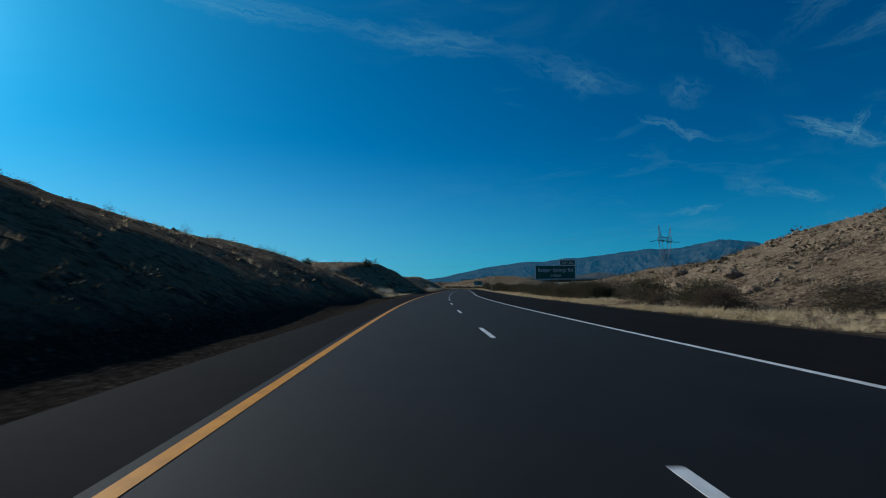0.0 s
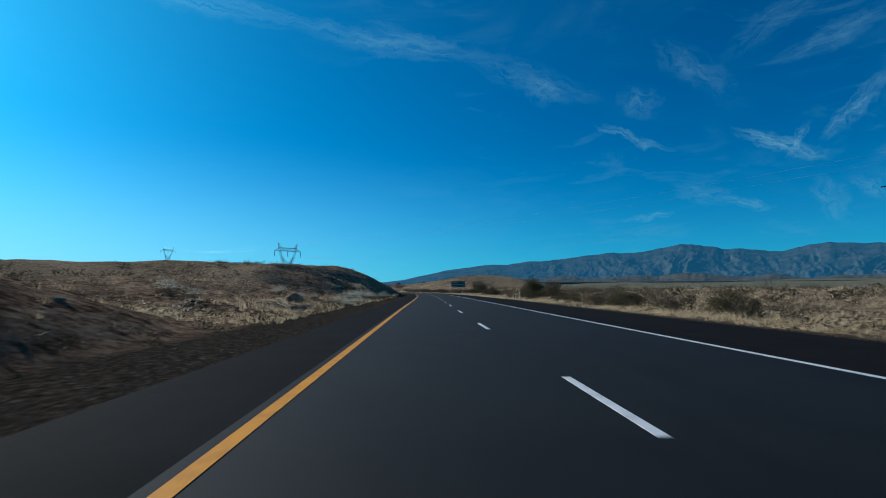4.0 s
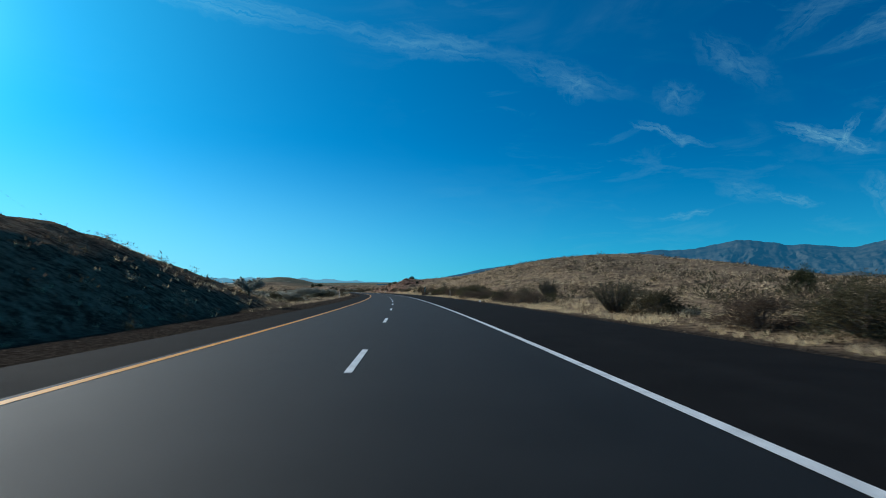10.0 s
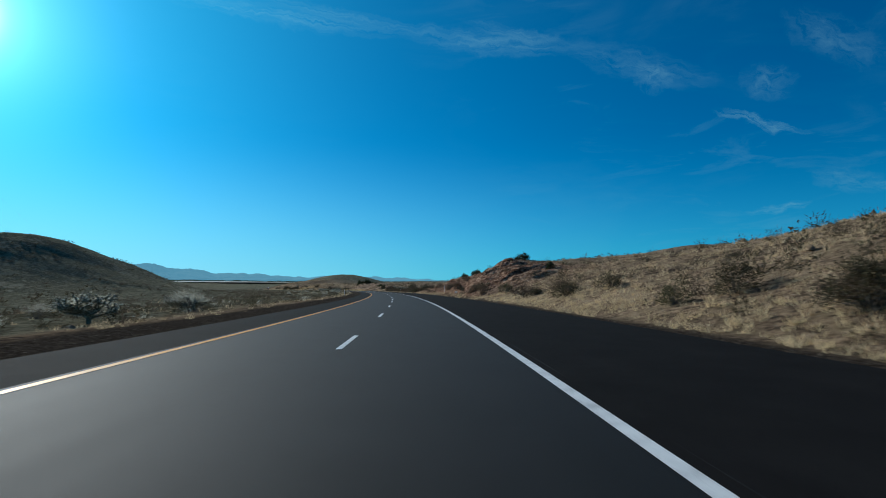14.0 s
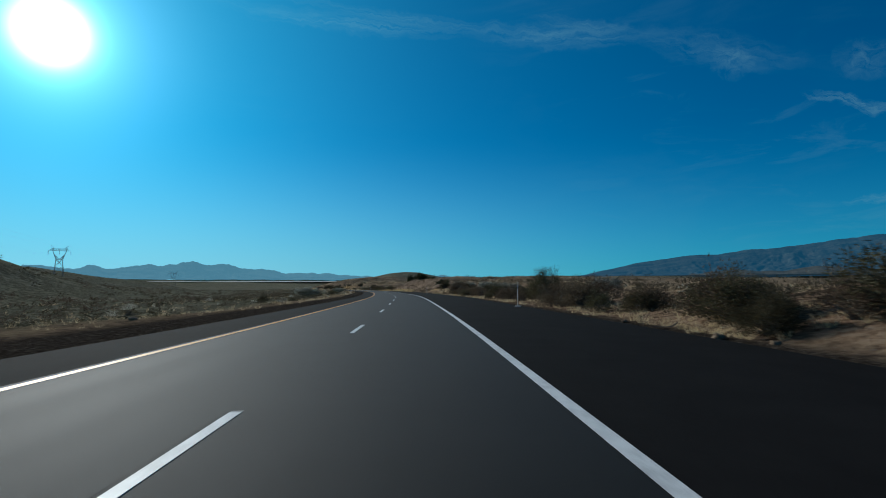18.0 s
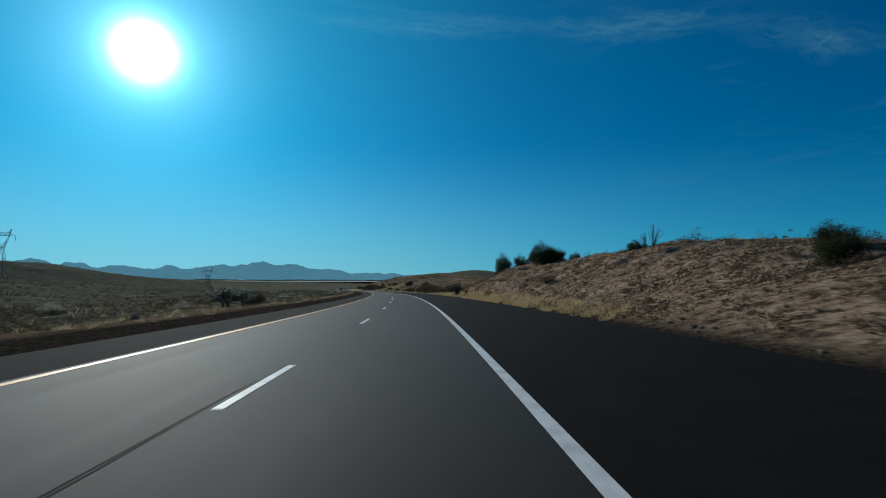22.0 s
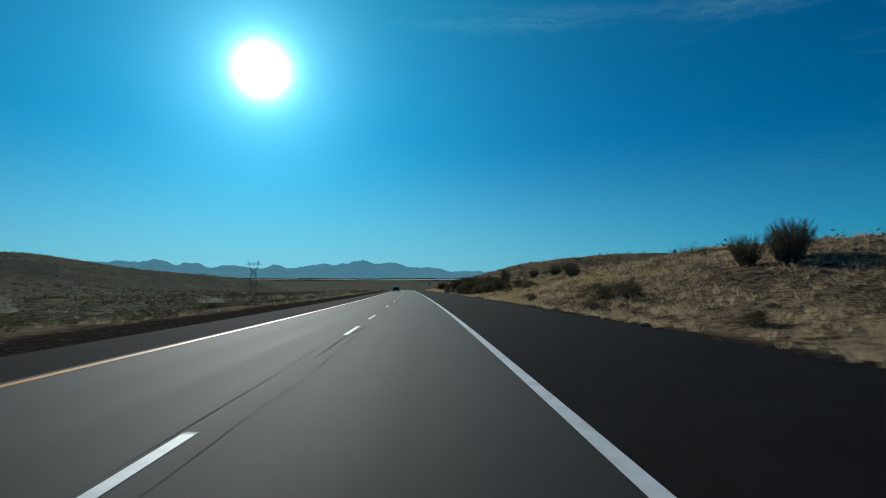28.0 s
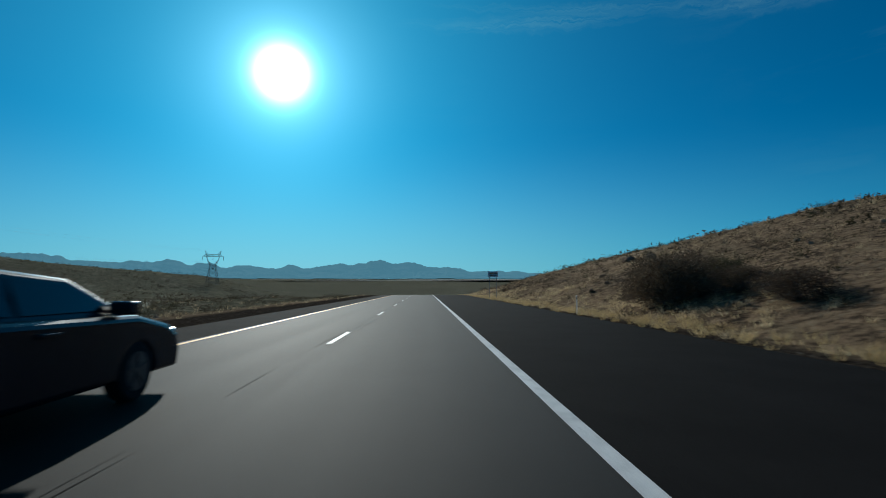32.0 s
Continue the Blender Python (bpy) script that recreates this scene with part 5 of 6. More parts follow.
def plant(kind, s, u, height, wide=1.0):
    k = int(rng.integers(0, len(KINDS[kind])))
    f = height / SIZE[kind.removesuffix("_fill")]
    x, y = (float(v) for v in place(s, u))
    m = Matrix.Translation((x, y, land_z(s, u) - 0.03)) @ Matrix.Rotation(rng.uniform(0, 6.28), 4, "Z")
    if k in first[kind]:
        first[kind].discard(k)
        ob = KINDS[kind][k]
    else:
        ob = copy_thing(KINDS[kind][k], m)
    ob.matrix_world = m @ Matrix.Diagonal((f * wide, f * wide, f, 1))


# single plants that stand out along the drive: kind, along, across, height, spread
for row in ([("round", 240.8, 17.9, 4.6, 1.0), ("round", 241.8, 18.7, 4.3, 0.85), ("tall", 386, 12.2, 2.0, 1.3), ("olive", 383, 13, 1.6, 1.5), ("brown", 374, 11.8, 1.4, 1.4), ("olive", 371, 12.5, 1.7, 1.4), ("ocotillo", 826, 20, 2.1, 1.0), ("ocotillo", 828.5, 20.6, 1.7, 1.0), ("dark", 829, 20, 1.2, 1.5), ("dark", 806.5, 18.0, 1.5, 1.5), ("dark", 808.5, 19.4, 1.5, 1.5), ("olive", 320, 16.4, 1.8, 1.1), ("brown", 319, 14.6, 1.7, 1.1), ("brown", 343, 14.2, 1.8, 1.2), ("olive", 331, 14.2, 1.8, 1.2), ("brown", 337, 15.0, 1.5, 1.2), ("olive", 326, 15.4, 1.4, 1.3), ("brown", 352, 13.4, 1.6, 1.4), ("round", 331, 25, 2.7, 1.0), ("tall", 306.2, 16.9, 4.7, 1.2), ("olive", 228, 17, 2.0, 1.2), ("tall", 231, 19.5, 3.0, 0.9), ("olive", 141, 12.2, 2.2, 1.7), ("olive", 128, 13, 2.1, 1.3), ("olive", 133, 14.5, 2.2, 1.4), ("olive", 49, 13.4, 2.3, 1.4), ("brown", 52.5, 14.2, 2.4, 1.4), ("olive", 56, 13.2, 2.3, 1.4), ("brown", 60, 13.8, 2.3, 1.4), ("olive", 63.5, 13.2, 2.1, 1.4), ("brown", 31, 15.5, 1.9, 1.5), ("olive", 36, 17.5, 2.2, 1.6), ("brown", 22, 16.5, 2.0, 1.6), ("olive", 46, 17, 2.2, 1.6), ("brown", 57, 16.5, 2.3, 1.5), ("olive", 66, 15, 2.0, 1.5), ("round", 1130, 12.6, 3.2, 1.0), ("round", 1133, 14.5, 3.4, 1.1), ("round", 1136, 16.5, 3.2, 1.1), ("brown", 1128, 12, 2.2, 1.3), ("olive", 1139, 17.8, 2.6, 1.5)] +
    [("olive", 1128.5, 11.4, 2.0, 1.3), ("brown", 1168, 12.2, 2.5, 1.15), ("brown", 1168.6, 12.6, 2.5, 1.1), ("brown", 1169.6, 12.5, 2.1, 1.2), ("brown", 1165.4, 13.6, 1.3, 1.5), ("brown", 1162.4, 13.2, 1.3, 1.5), ("round", 1121.6, 17, 3.0, 1.0), ("olive", 1170, 15.5, 1.2, 1.6), ("tall", 1029.5, 21.4, 2.4, 1.0), ("tall", 1030.8, 22.6, 2.4, 1.0), ("tall", 1031.8, 20.6, 2.1, 1.0), ("dark", 881.7, 20.5, 4.5, 0.95), ("tall", 868.8, 10.1, 2.2, 0.7), ("olive", 880, 10.9, 1.4, 1.3), ("dark", 873, 21.4, 3.0, 1.1), ("dark", 856.8, 20.4, 3.5, 1.2), ("dark", 859.5, 22.4, 2.6, 1.3), ("dark", 856, 22.0, 2.2, 1.4), ("dark", 864.4, 21.0, 2.2, 0.75), ("dark", 852, 23, 1.4, 1.2), ("round", 693.5, 14.4, 3.5, 1.1), ("cholla", 736, 16, 1.9, 0.8), ("cholla", 743, 15.2, 1.7, 0.75), ("cholla", 748, 15, 1.5, 0.75), ("cholla", 724, 14, 2.2, 0.9), ("cholla", 720.5, 13.4, 2.0, 0.9), ("cholla", 725.5, 15.4, 2.2, 0.9), ("cholla", 456, -14, 2.2, 1.2), ("cholla", 460, -16, 2.3, 1.2), ("cholla", 464, -13.5, 2.0, 1.1), ("cholla", 470, -14, 2.0, 1.2), ("cholla", 478, -15, 2.2, 1.2), ("cholla", 718, -12, 1.8, 1.2), ("cholla", 722, -13.2, 1.9, 1.2), ("cholla", 726, -12.4, 1.7, 1.1), ("cholla", 797, -12.5, 1.7, 1.2), ("cholla", 801, -13.2, 1.8, 1.2), ("cholla", 828, -12, 1.8, 1.3), ("cholla", 830.5, -13.2, 1.9, 1.2), ("cholla", 833, -12.4, 1.7, 1.2), ("olive", 837, -12.6, 1.6, 1.3), ("round", 118, 16, 3.2, 1.2), ("olive", 122, 14.6, 2.2, 1.4), ("tall", 90, 16.8, 2.6, 1.1), ("round", 1127.5, 13.8, 3.0, 1.0), ("round", 1124.8, 15.2, 2.9, 1.0), ("dark", 700, 15.5, 2.4, 1.0)] +
    [("olive", 768.3, 13.4, 2.4, 0.85), ("dark", 783, 16.4, 2.2, 0.85), ("olive", 771, 18, 0.8, 1.2), ("brown", 744, 13.2, 2.2, 1.5), ("round", 103, 15, 2.6, 1.0), ("olive", 112, 13.5, 1.7, 1.4), ("olive", 116, 14.5, 1.9, 1.5), ("tall", 413, 16.5, 2.4, 1.0), ("olive", 1116, 9.9, 1.5, 1.2), ("brown", 1110, 9.8, 1.4, 1.2), ("brown", 1074, 12.4, 1.7, 1.4), ("olive", 1077, 14, 1.9, 1.4), ("brown", 1071, 13.2, 1.4, 1.3), ("brown", 1079, 11.8, 1.6, 1.4), ("tall", 1092, 17.8, 2.8, 0.8), ("olive", 278, 15, 2.2, 1.4), ("olive", 296, 15, 1.9, 1.5), ("olive", 270, 15.2, 2.2, 1.3), ("tall", 1063, 20, 1.7, 1.1), ("tall", 1066, 21, 1.6, 1.1), ("tall", 1071, 20.5, 1.7, 1.2), ("tall", 1081, 20, 1.8, 1.0), ("tall", 1059, 19, 1.6, 1.0), ("brown", 485.5, 9.9, 1.1, 1.1), ("olive", 487.5, 10.4, 1.2, 1.2), ("olive", 479, 11.2, 1.4, 0.8), ("olive", 479, 11.6, 1.3, 1.1)] +
    [("brown", 474.5, 12.4, 1.3, 1.1), ("olive", 440, 13, 2.2, 1.7), ("olive", 446, 14.5, 2.3, 1.7), ("olive", 452, 13.5, 1.7, 1.5), ("dark", 596.5, 23.6, 2.3, 1.2), ("dark", 601.5, 22.6, 1.4, 0.9), ("dark", 618, 20.2, 1.7, 1.5), ("dark", 621.5, 20.8, 1.9, 1.4), ("dark", 632, 20.4, 1.3, 1.7), ("dark", 634, 20.6, 1.4, 1.7), ("dark", 636.5, 20.8, 1.3, 1.6), ("dark", 590, 23, 1.4, 1.5), ("dark", 570, 21, 1.2, 1.3), ("pale", 103, -9.8, 1.5, 1.4), ("pale", 211, -7.6, 1.25, 1.2), ("dark", 110, -18, 1.8, 1.1), ("pale", 97, -11.5, 1.5, 1.3), ("pale", 94, -12, 1.7, 1.3), ("pale", 208, -9.6, 1.5, 1.2), ("pale", 213, -11.5, 1.6, 1.3), ("pale", 301, -8.6, 1.4, 1.2), ("olive", 305, -8.6, 1.4, 1.0), ("cholla", 492, -13, 2.1, 1.3), ("cholla", 497, -14.5, 2.2, 1.3), ("cholla", 488, -15, 2.0, 1.3)] +
    [("dark", 66, -18, 1.4, 1.0), ("cholla", 712, 15, 2.0, 1.2), ("cholla", 754, 16.5, 1.8, 0.7), ("cholla", 763, 15.5, 1.6, 0.8), ("cholla", 690, 19, 2.0, 1.2), ("brown", 588.6, 11.2, 1.5, 0.8), ("brown", 600, 11.5, 1.5, 1.0), ("olive", 656.8, 10.4, 1.25, 1.15), ("brown", 658.8, 11.6, 1.1, 1.3), ("olive", 663, 14, 1.2, 1.4), ("brown", 677.4, 11.0, 2.0, 1.15), ("brown", 668, 12.6, 1.5, 1.3), ("brown", 935, 13.5, 2.4, 1.6), ("brown", 943, 15, 2.6, 1.6), ("olive", 951, 14, 2.5, 1.6), ("brown", 960, 15.5, 2.6, 1.5), ("tall", 968, 17, 3.2, 1.0), ("pale", 1020, -12, 1.3, 1.4), ("pale", 1045, -14, 1.2, 1.4), ("olive", 889, 11.5, 1.6, 1.0), ("dark", 398, 33, 2.5, 1.1)]):
    plant(*row)
# the brush between them
MASS = {"brown": [], "olive": []}
for s0, s1, u0, u1, count, kinds, lo, hi in ([(60, 112, 12.5, 18, 46, ("olive", "brown", "olive"), 1.2, 2.4), (36, 64, 13, 18, 34, ("olive", "brown", "olive"), 1.3, 2.3), (112, 225, 11.8, 17, 42, ("olive", "brown", "olive"), 0.8, 1.8), (225, 300, 15.2, 18, 22, ("olive", "brown", "olive"), 0.8, 1.8), (440, 522, 11.6, 16.4, 56, ("olive", "brown", "olive"), 0.9, 2.0), (522, 560, 12, 18, 22, ("brown", "olive"), 0.7, 1.5), (655, 700, 10.4, 15, 24, ("olive", "brown", "brown"), 0.9, 1.9), (700, 750, 10.0, 13, 20, ("brown", "olive"), 0.6, 1.2), (690, 748, 11.2, 16.4, 44, ("olive", "brown", "brown"), 0.9, 1.9), (0, 110, 14, 27, 30, ("brown", "olive", "brown"), 1.1, 2.3), (110, 215, 11.5, 24, 30, ("olive", "brown", "olive"), 0.9, 2.0), (180, 400, 15, 20, 80, ("olive", "brown", "brown"), 0.7, 1.7), (225, 420, 16, 21, 46, ("olive", "olive", "brown"), 1.1, 2.0), (200, 400, 18, 34, 170, ("olive", "olive", "brown"), 1.1, 2.3), (260, 420, 34, 110, 150, ("olive", "brown"), 1.4, 2.6), (1058, 1086, 12, 16.4, 18, ("brown", "olive"), 0.9, 1.7), (905, 936, 9.7, 11.5, 16, ("brown", "olive"), 0.6, 1.0), (402, 446, 10.6, 15, 34, ("olive", "brown"), 0.8, 1.6), (400, 470, 15, 26, 24, ("olive", "brown"), 1.0, 2.0), (1080, 1094, 10.3, 13, 16, ("olive", "brown"), 1.3, 2.2), (1086, 1099, 10.8, 17, 24, ("olive", "brown", "olive"), 1.5, 2.7), (908, 935, 10.6, 15.5, 26, ("brown", "olive", "brown"), 1.2, 2.2), (470, 560, 12, 34, 24, ("brown", "olive"), 0.7, 1.7)] +
    [(655, 748, 10.5, 16, 40, ("brown", "olive", "brown"), 0.7, 1.8), (650, 770, 15, 27, 44, ("brown", "olive", "brown"), 0.8, 1.7), (718, 748, 10.7, 15.5, 20, ("brown", "olive", "brown"), 0.7, 1.4), (0, 110, 13, 26, 46, ("brown", "olive"), 0.6, 1.4), (905, 1010, 11, 16, 50, ("brown", "brown", "olive"), 0.7, 1.7), (905, 1010, 15, 27, 44, ("brown", "brown", "olive"), 1.2, 2.4), (1000, 1098, 10.5, 30, 80, ("brown", "olive", "brown"), 0.6, 1.5), (1110, 1240, 12, 45, 70, ("brown", "olive", "brown"), 0.5, 1.1), (560, 650, 10.5, 28, 110, ("brown", "brown", "olive"), 0.45, 1.3), (770, 905, 10.5, 30, 130, ("brown", "olive", "brown"), 0.35, 1.0), (60, 112, -15, -8.5, 16, ("pale", "olive"), 0.6, 1.3)] +
    [(150, 225, -16, -9, 18, ("pale", "olive", "pale"), 0.7, 1.4), (284, 345, -14, -8.5, 16, ("olive", "pale"), 0.7, 1.4), (0, 60, -10, -7.6, 18, ("olive", "brown"), 0.3, 0.6), (60, 122, -10, -7.6, 18, ("olive", "pale"), 0.35, 0.8), (0, 120, 22, 60, 110, ("brown", "olive"), 0.6, 1.5), (150, 420, 20, 60, 150, ("brown", "olive"), 0.6, 1.5), (400, 560, 16.6, 60, 230, ("brown", "olive", "brown"), 0.5, 1.5), (560, 650, 17, 40, 60, ("brown", "olive"), 0.5, 1.3), (770, 900, 17, 45, 110, ("brown", "olive"), 0.5, 1.4), (1100, 1270, 12.6, 60, 340, ("brown", "brown", "olive"), 0.35, 1.0), (640, 770, 17, 50, 90, ("brown", "olive"), 0.7, 1.6)] +
    [(900, 1100, 17, 60, 160, ("brown", "olive"), 0.6, 1.5), (165, 230, -9.4, -7.0, 30, ("olive", "pale", "olive"), 0.4, 0.95), (230, 310, -8.3, -6.9, 40, ("olive", "pale", "olive"), 0.4, 0.8), (330, 400, -9.5, -7.6, 20, ("olive", "brown"), 0.35, 0.8), (390, 560, -24, -9, 46, ("cholla", "olive", "pale"), 0.8, 1.7), (560, 800, -26, -9, 34, ("olive", "pale", "brown"), 0.7, 1.4), (800, 1200, -26, -10, 34, ("pale", "olive"), 0.6, 1.3), (0, 60, -26, -18, 12, ("olive", "brown"), 0.8, 1.5), (105, 150, -28, -18, 8, ("olive",), 0.6, 1.2), (215, 285, -30, -18, 12, ("olive", "brown"), 0.7, 1.4), (330, 390, -28, -17, 14, ("olive", "brown"), 0.7, 1.4)]):
    for _ in range(count):
        row = (kinds[int(rng.integers(0, len(kinds)))], rng.uniform(s0, s1), rng.uniform(u0, u1), rng.uniform(lo, hi), rng.uniform(0.9, 1.4))
        if row[0] in ("brown", "olive") and not 10 < abs(row[2]) < (13.2 if row[0] == "brown" else 14.6):
            MASS[row[0]].append(row)
        else:
            plant(row[0] + "_fill" if row[0] + "_fill" in KINDS else row[0], *row[1:])


for kind, left_over in first.items():
    for k in left_over:
        for ob in (*KINDS[kind][k].children, KINDS[kind][k]):
            bpy.data.objects.remove(ob)


def brush_mass(name, label, mat, rows_of):
    """The brush further out, too thick to tell apart: twiggy domes."""
    domes = [lump(200, 0.11, 0.055) for _ in range(6)]
    out = []
    for k, (kind, s, u, tall, wide) in enumerate(rows_of):
        x, y = (float(v) for v in place(s, u))
        out.append((domes[k % 6] * np.array([tall * wide * 0.55, tall * wide * 0.55, tall * 0.95]) + np.array([x, y, land_z(s, u) - 0.05])).reshape(-1, 3))
    tagged(new(name, tri_mesh(name, np.concatenate(out), mat)), label, "shrubs", kind="stuff")


brush_mass("brown_brush", "dry brown brush on the slopes behind the verge", BROWN_LEAF, MASS["brown"])
brush_mass("olive_brush", "olive brush on the slopes behind the verge", OLIVE_LEAF, MASS["olive"])

# ---- rocks, tar seams, litter ----
def rock_mesh(seed):
    bm = bmesh.new()
    bmesh.ops.create_icosphere(bm, subdivisions=1, radius=0.5)
    for v in bm.verts:
        v.co *= 0.75 + 0.5 * noise.noise(v.co * 2.2 + Vector((seed * 7.3, 0, 0)))
        v.co.z *= 0.7
    return np.array([[tuple(v.co) for v in f.verts] for f in bm.faces]), bm.free()


ROCKS = [rock_mesh(k)[0] for k in range(5)]


def rock_field(name, label, zones, mat=STONE):
    out = []
    for s0, s1, u0, u1, count, lo, hi in zones:
        s, u, p = sown(s0, s1, u0, u1, count)
        for k in range(count):
            a, f = rng.uniform(0, 6.28), lo + (hi - lo) * rng.uniform(0, 1) ** 2.4
            c, q = math.cos(a), math.sin(a)
            t = ROCKS[k % 5] @ np.array([[c, q, 0], [-q, c, 0], [0, 0, 1]]) * f + p[k] + np.array([0, 0, 0.08 * f])
            out.append(t.reshape(-1, 3))
    tagged(new(name, tri_mesh(name, np.concatenate(out), mat)), label, "rocks", kind="stuff")


rock_field("slope_rocks", "loose tan and reddish stones on the slopes", [
    (0, 110, 22, 60, 260, 0.25, 1.3), (110, 400, 15, 60, 260, 0.2, 0.9), (400, 560, 12, 70, 380, 0.2, 1.0), (562, 650, 9.5, 24, 300, 0.05, 0.2), (0, 90, 18, 60, 900, 0.15, 1.0), (770, 905, 9.5, 26, 3400, 0.05, 0.30), (1000, 1270, 12, 60, 900, 0.12, 0.8), (430, 560, 16, 60, 500, 0.15, 0.8),
    (0, 400, -30, -8.5, 320, 0.15, 0.8), (390, 1200, -40, -9, 300, 0.15, 0.7), (0, 1250, 8.95, 10.3, 600, 0.04, 0.14), (0, 1250, -8.5, -6.0, 500, 0.04, 0.14)])


rock_field("edge_gravel", "pale gravel and chips along the broken edge of the paving", [(0, 560, 8.72, 9.0, 500, 0.03, 0.10), (560, 1250, 8.70, 8.98, 1500, 0.03, 0.11)], EDGE_STONE)
rock_field("cut_rocks", "broken red and orange rock over the face of the cut", [(562, 652, 10.2, 22, 7500, 0.06, 0.28)], RED_STONE)


def boulder(s, u, size):
    """One weathered boulder half sunk in the ground."""
    bm = bmesh.new()
    bmesh.ops.create_icosphere(bm, subdivisions=3, radius=0.5)
    o = Vector((s * 0.37, u, 0))
    for v in bm.verts:
        v.co *= 0.8 + 0.45 * noise.noise(v.co * 1.7 + o) + 0.12 * noise.noise(v.co * 6 + o)
        v.co = Vector((v.co.x * 1.2, v.co.y, v.co.z * 0.75)) * size
    me = mesh_of("boulder", bm)
    me.materials.append(STONE)
    ob = new("boulder", me)
    ob.matrix_world = road_pose(s, u) @ Matrix.Translation((0, 0, 0.1 * size)) @ Matrix.Rotation(s, 4, "Z")
    tagged(ob, "weathered tan boulder half sunk in the verge", "boulder", "boulders by the road")


for s, u, size in ((62, -10, 1.3), (65, -11.5, 1.6), (68, -10.5, 1.0), (73, -12, 1.5), (78, -11, 0.9), (85, -12.5, 1.2), (176, -10, 1.1), (183, -12, 1.4), (191, -11, 0.9), (310, -11, 1.0), (42, 24, 1.5), (50, 27, 1.8), (58, 25, 1.3), (66, 29, 1.6), (1190, 21, 1.2), (1205, 25, 1.4), (657, 9.2, 0.32), (655.5, 9.6, 0.26), (663, 9.3, 0.24), (1020, 9.3, 0.28)):
    boulder(s, u, size)


def seam(s0, s1, u, wobble, width, seed):
    """A wandering tar-filled crack along the lane joint."""
    ss = np.arange(s0, s1, 0.8)
    uu = u + wobble * fbm(ss / 6, ss * 0 + seed, 4, seed)
    w = width * np.clip(0.05 + 1.7 * fbm(ss / 4, ss * 0 + 3, 3, seed + 5), 0.0, 1.6)
    vs = []
    for side in (-1, 1):
        x, y = place(ss, uu + side * w / 2)
        vs += np.stack([x, y, road_z(ss) + 0.004], -1).tolist()
    n = len(ss)
    tagged(new("tar_seam", mesh_from("tar_seam", vs, [(i, n + i, n + i + 1, i + 1) for i in range(n - 1)], TAR)), "wandering dark tar-filled crack along the lane joint", "road crack", kind="structure")


seam(560, 1300, -0.14, 0.05, 0.016, 3)
seam(700, 1250, -0.05, 0.10, 0.018, 12)
seam(820, 1180, 0.30, 0.10, 0.009, 8)
seam(960, 1060, 0.04, 0.14, 0.034, 21)
seam(400, 640, 3.66, 0.03, 0.022, 17)

for at_s, at_u, size in ((585.4, 10.4, 0.25), (414, 9.3, 0.15)):
    litter = empty("plastic_bag", road_pose(at_s, at_u), "crumpled pale plastic bag caught on the verge", "litter", "litter on the verge")
    bm = bmesh.new()
    bmesh.ops.create_icosphere(bm, subdivisions=3, radius=size)
    for v in bm.verts:
        v.co *= 0.8 + 0.5 * noise.noise(v.co * 9)
        v.co.z = v.co.z * 0.8 + size * 0.75
    part("bag", bm, POST_WHITE, litter)

RUBBER = material("tyre_rubber", [(0.4, (0.010, 0.010, 0.010)), (0.6, (0.022, 0.022, 0.022))], 6, 6, 0.9, 0.3, 0.003)


def tyre_tread(s, u, length, turn):
    """A curled strip of shed tyre tread lying on the verge."""
    bm = bmesh.new()
    n = 14
    grid = []
    for i in range(n + 1):
        k = i / n
        lift = 0.03 + 0.16 * (2 * k - 1) ** 4
        grid.append([bm.verts.new((length * (k - 0.5), w + 0.05 * math.sin(5 * k), lift + (0.02 if abs(w) > 0.08 else 0.035))) for w in (-0.11, -0.05, 0.05, 0.11 + 0.03 * math.sin(23 * k))])
    for a, b in zip(grid[:-1], grid[1:]):
        for j in range(3):
            bm.faces.new((a[j], b[j], b[j + 1], a[j + 1]))
    bmesh.ops.solidify(bm, geom=bm.faces[:], thickness=0.018)
    ob = new("tyre_tread", mesh_of("tyre_tread", bm))
    ob.data.materials.append(RUBBER)
    ob.matrix_world = road_pose(s, u, turn=turn)
    tagged(ob, "curled strip of shed black tyre tread on the verge", "tyre scrap", "litter on the verge")


for row in ((482, 9.3, 1.3, 20), (660, 9.2, 0.9, -15)):
    tyre_tread(*row)

# ---- the dark sedan in the left lane ----
CAR_PAINT = material("dark_blue_car_paint", [(0.35, (0.006, 0.009, 0.016)), (0.6, (0.010, 0.014, 0.024))], 0.5, 6, 0.25, 0, metal=0.3, spec=0.6)
CAR_GLASS = material("dark_car_glass", [(0.4, (0.004, 0.005, 0.006)), (0.6, (0.008, 0.009, 0.010))], 0.5, 6, 0.12, 0, spec=0.7)
ALLOY = material("wheel_alloy", [(0.4, (0.12, 0.12, 0.125)), (0.6, (0.2, 0.2, 0.205))], 4, 6, 0.4, 0, metal=0.9)
LAMP_CLEAR = material("headlight_lens", [(0.4, (0.45, 0.47, 0.48)), (0.6, (0.62, 0.63, 0.64))], 4, 6, 0.15, 0, spec=0.6)
LAMP_RED = material("tail_lens", [(0.4, (0.22, 0.01, 0.01)), (0.6, (0.32, 0.02, 0.02))], 4, 6, 0.2, 0, spec=0.6)


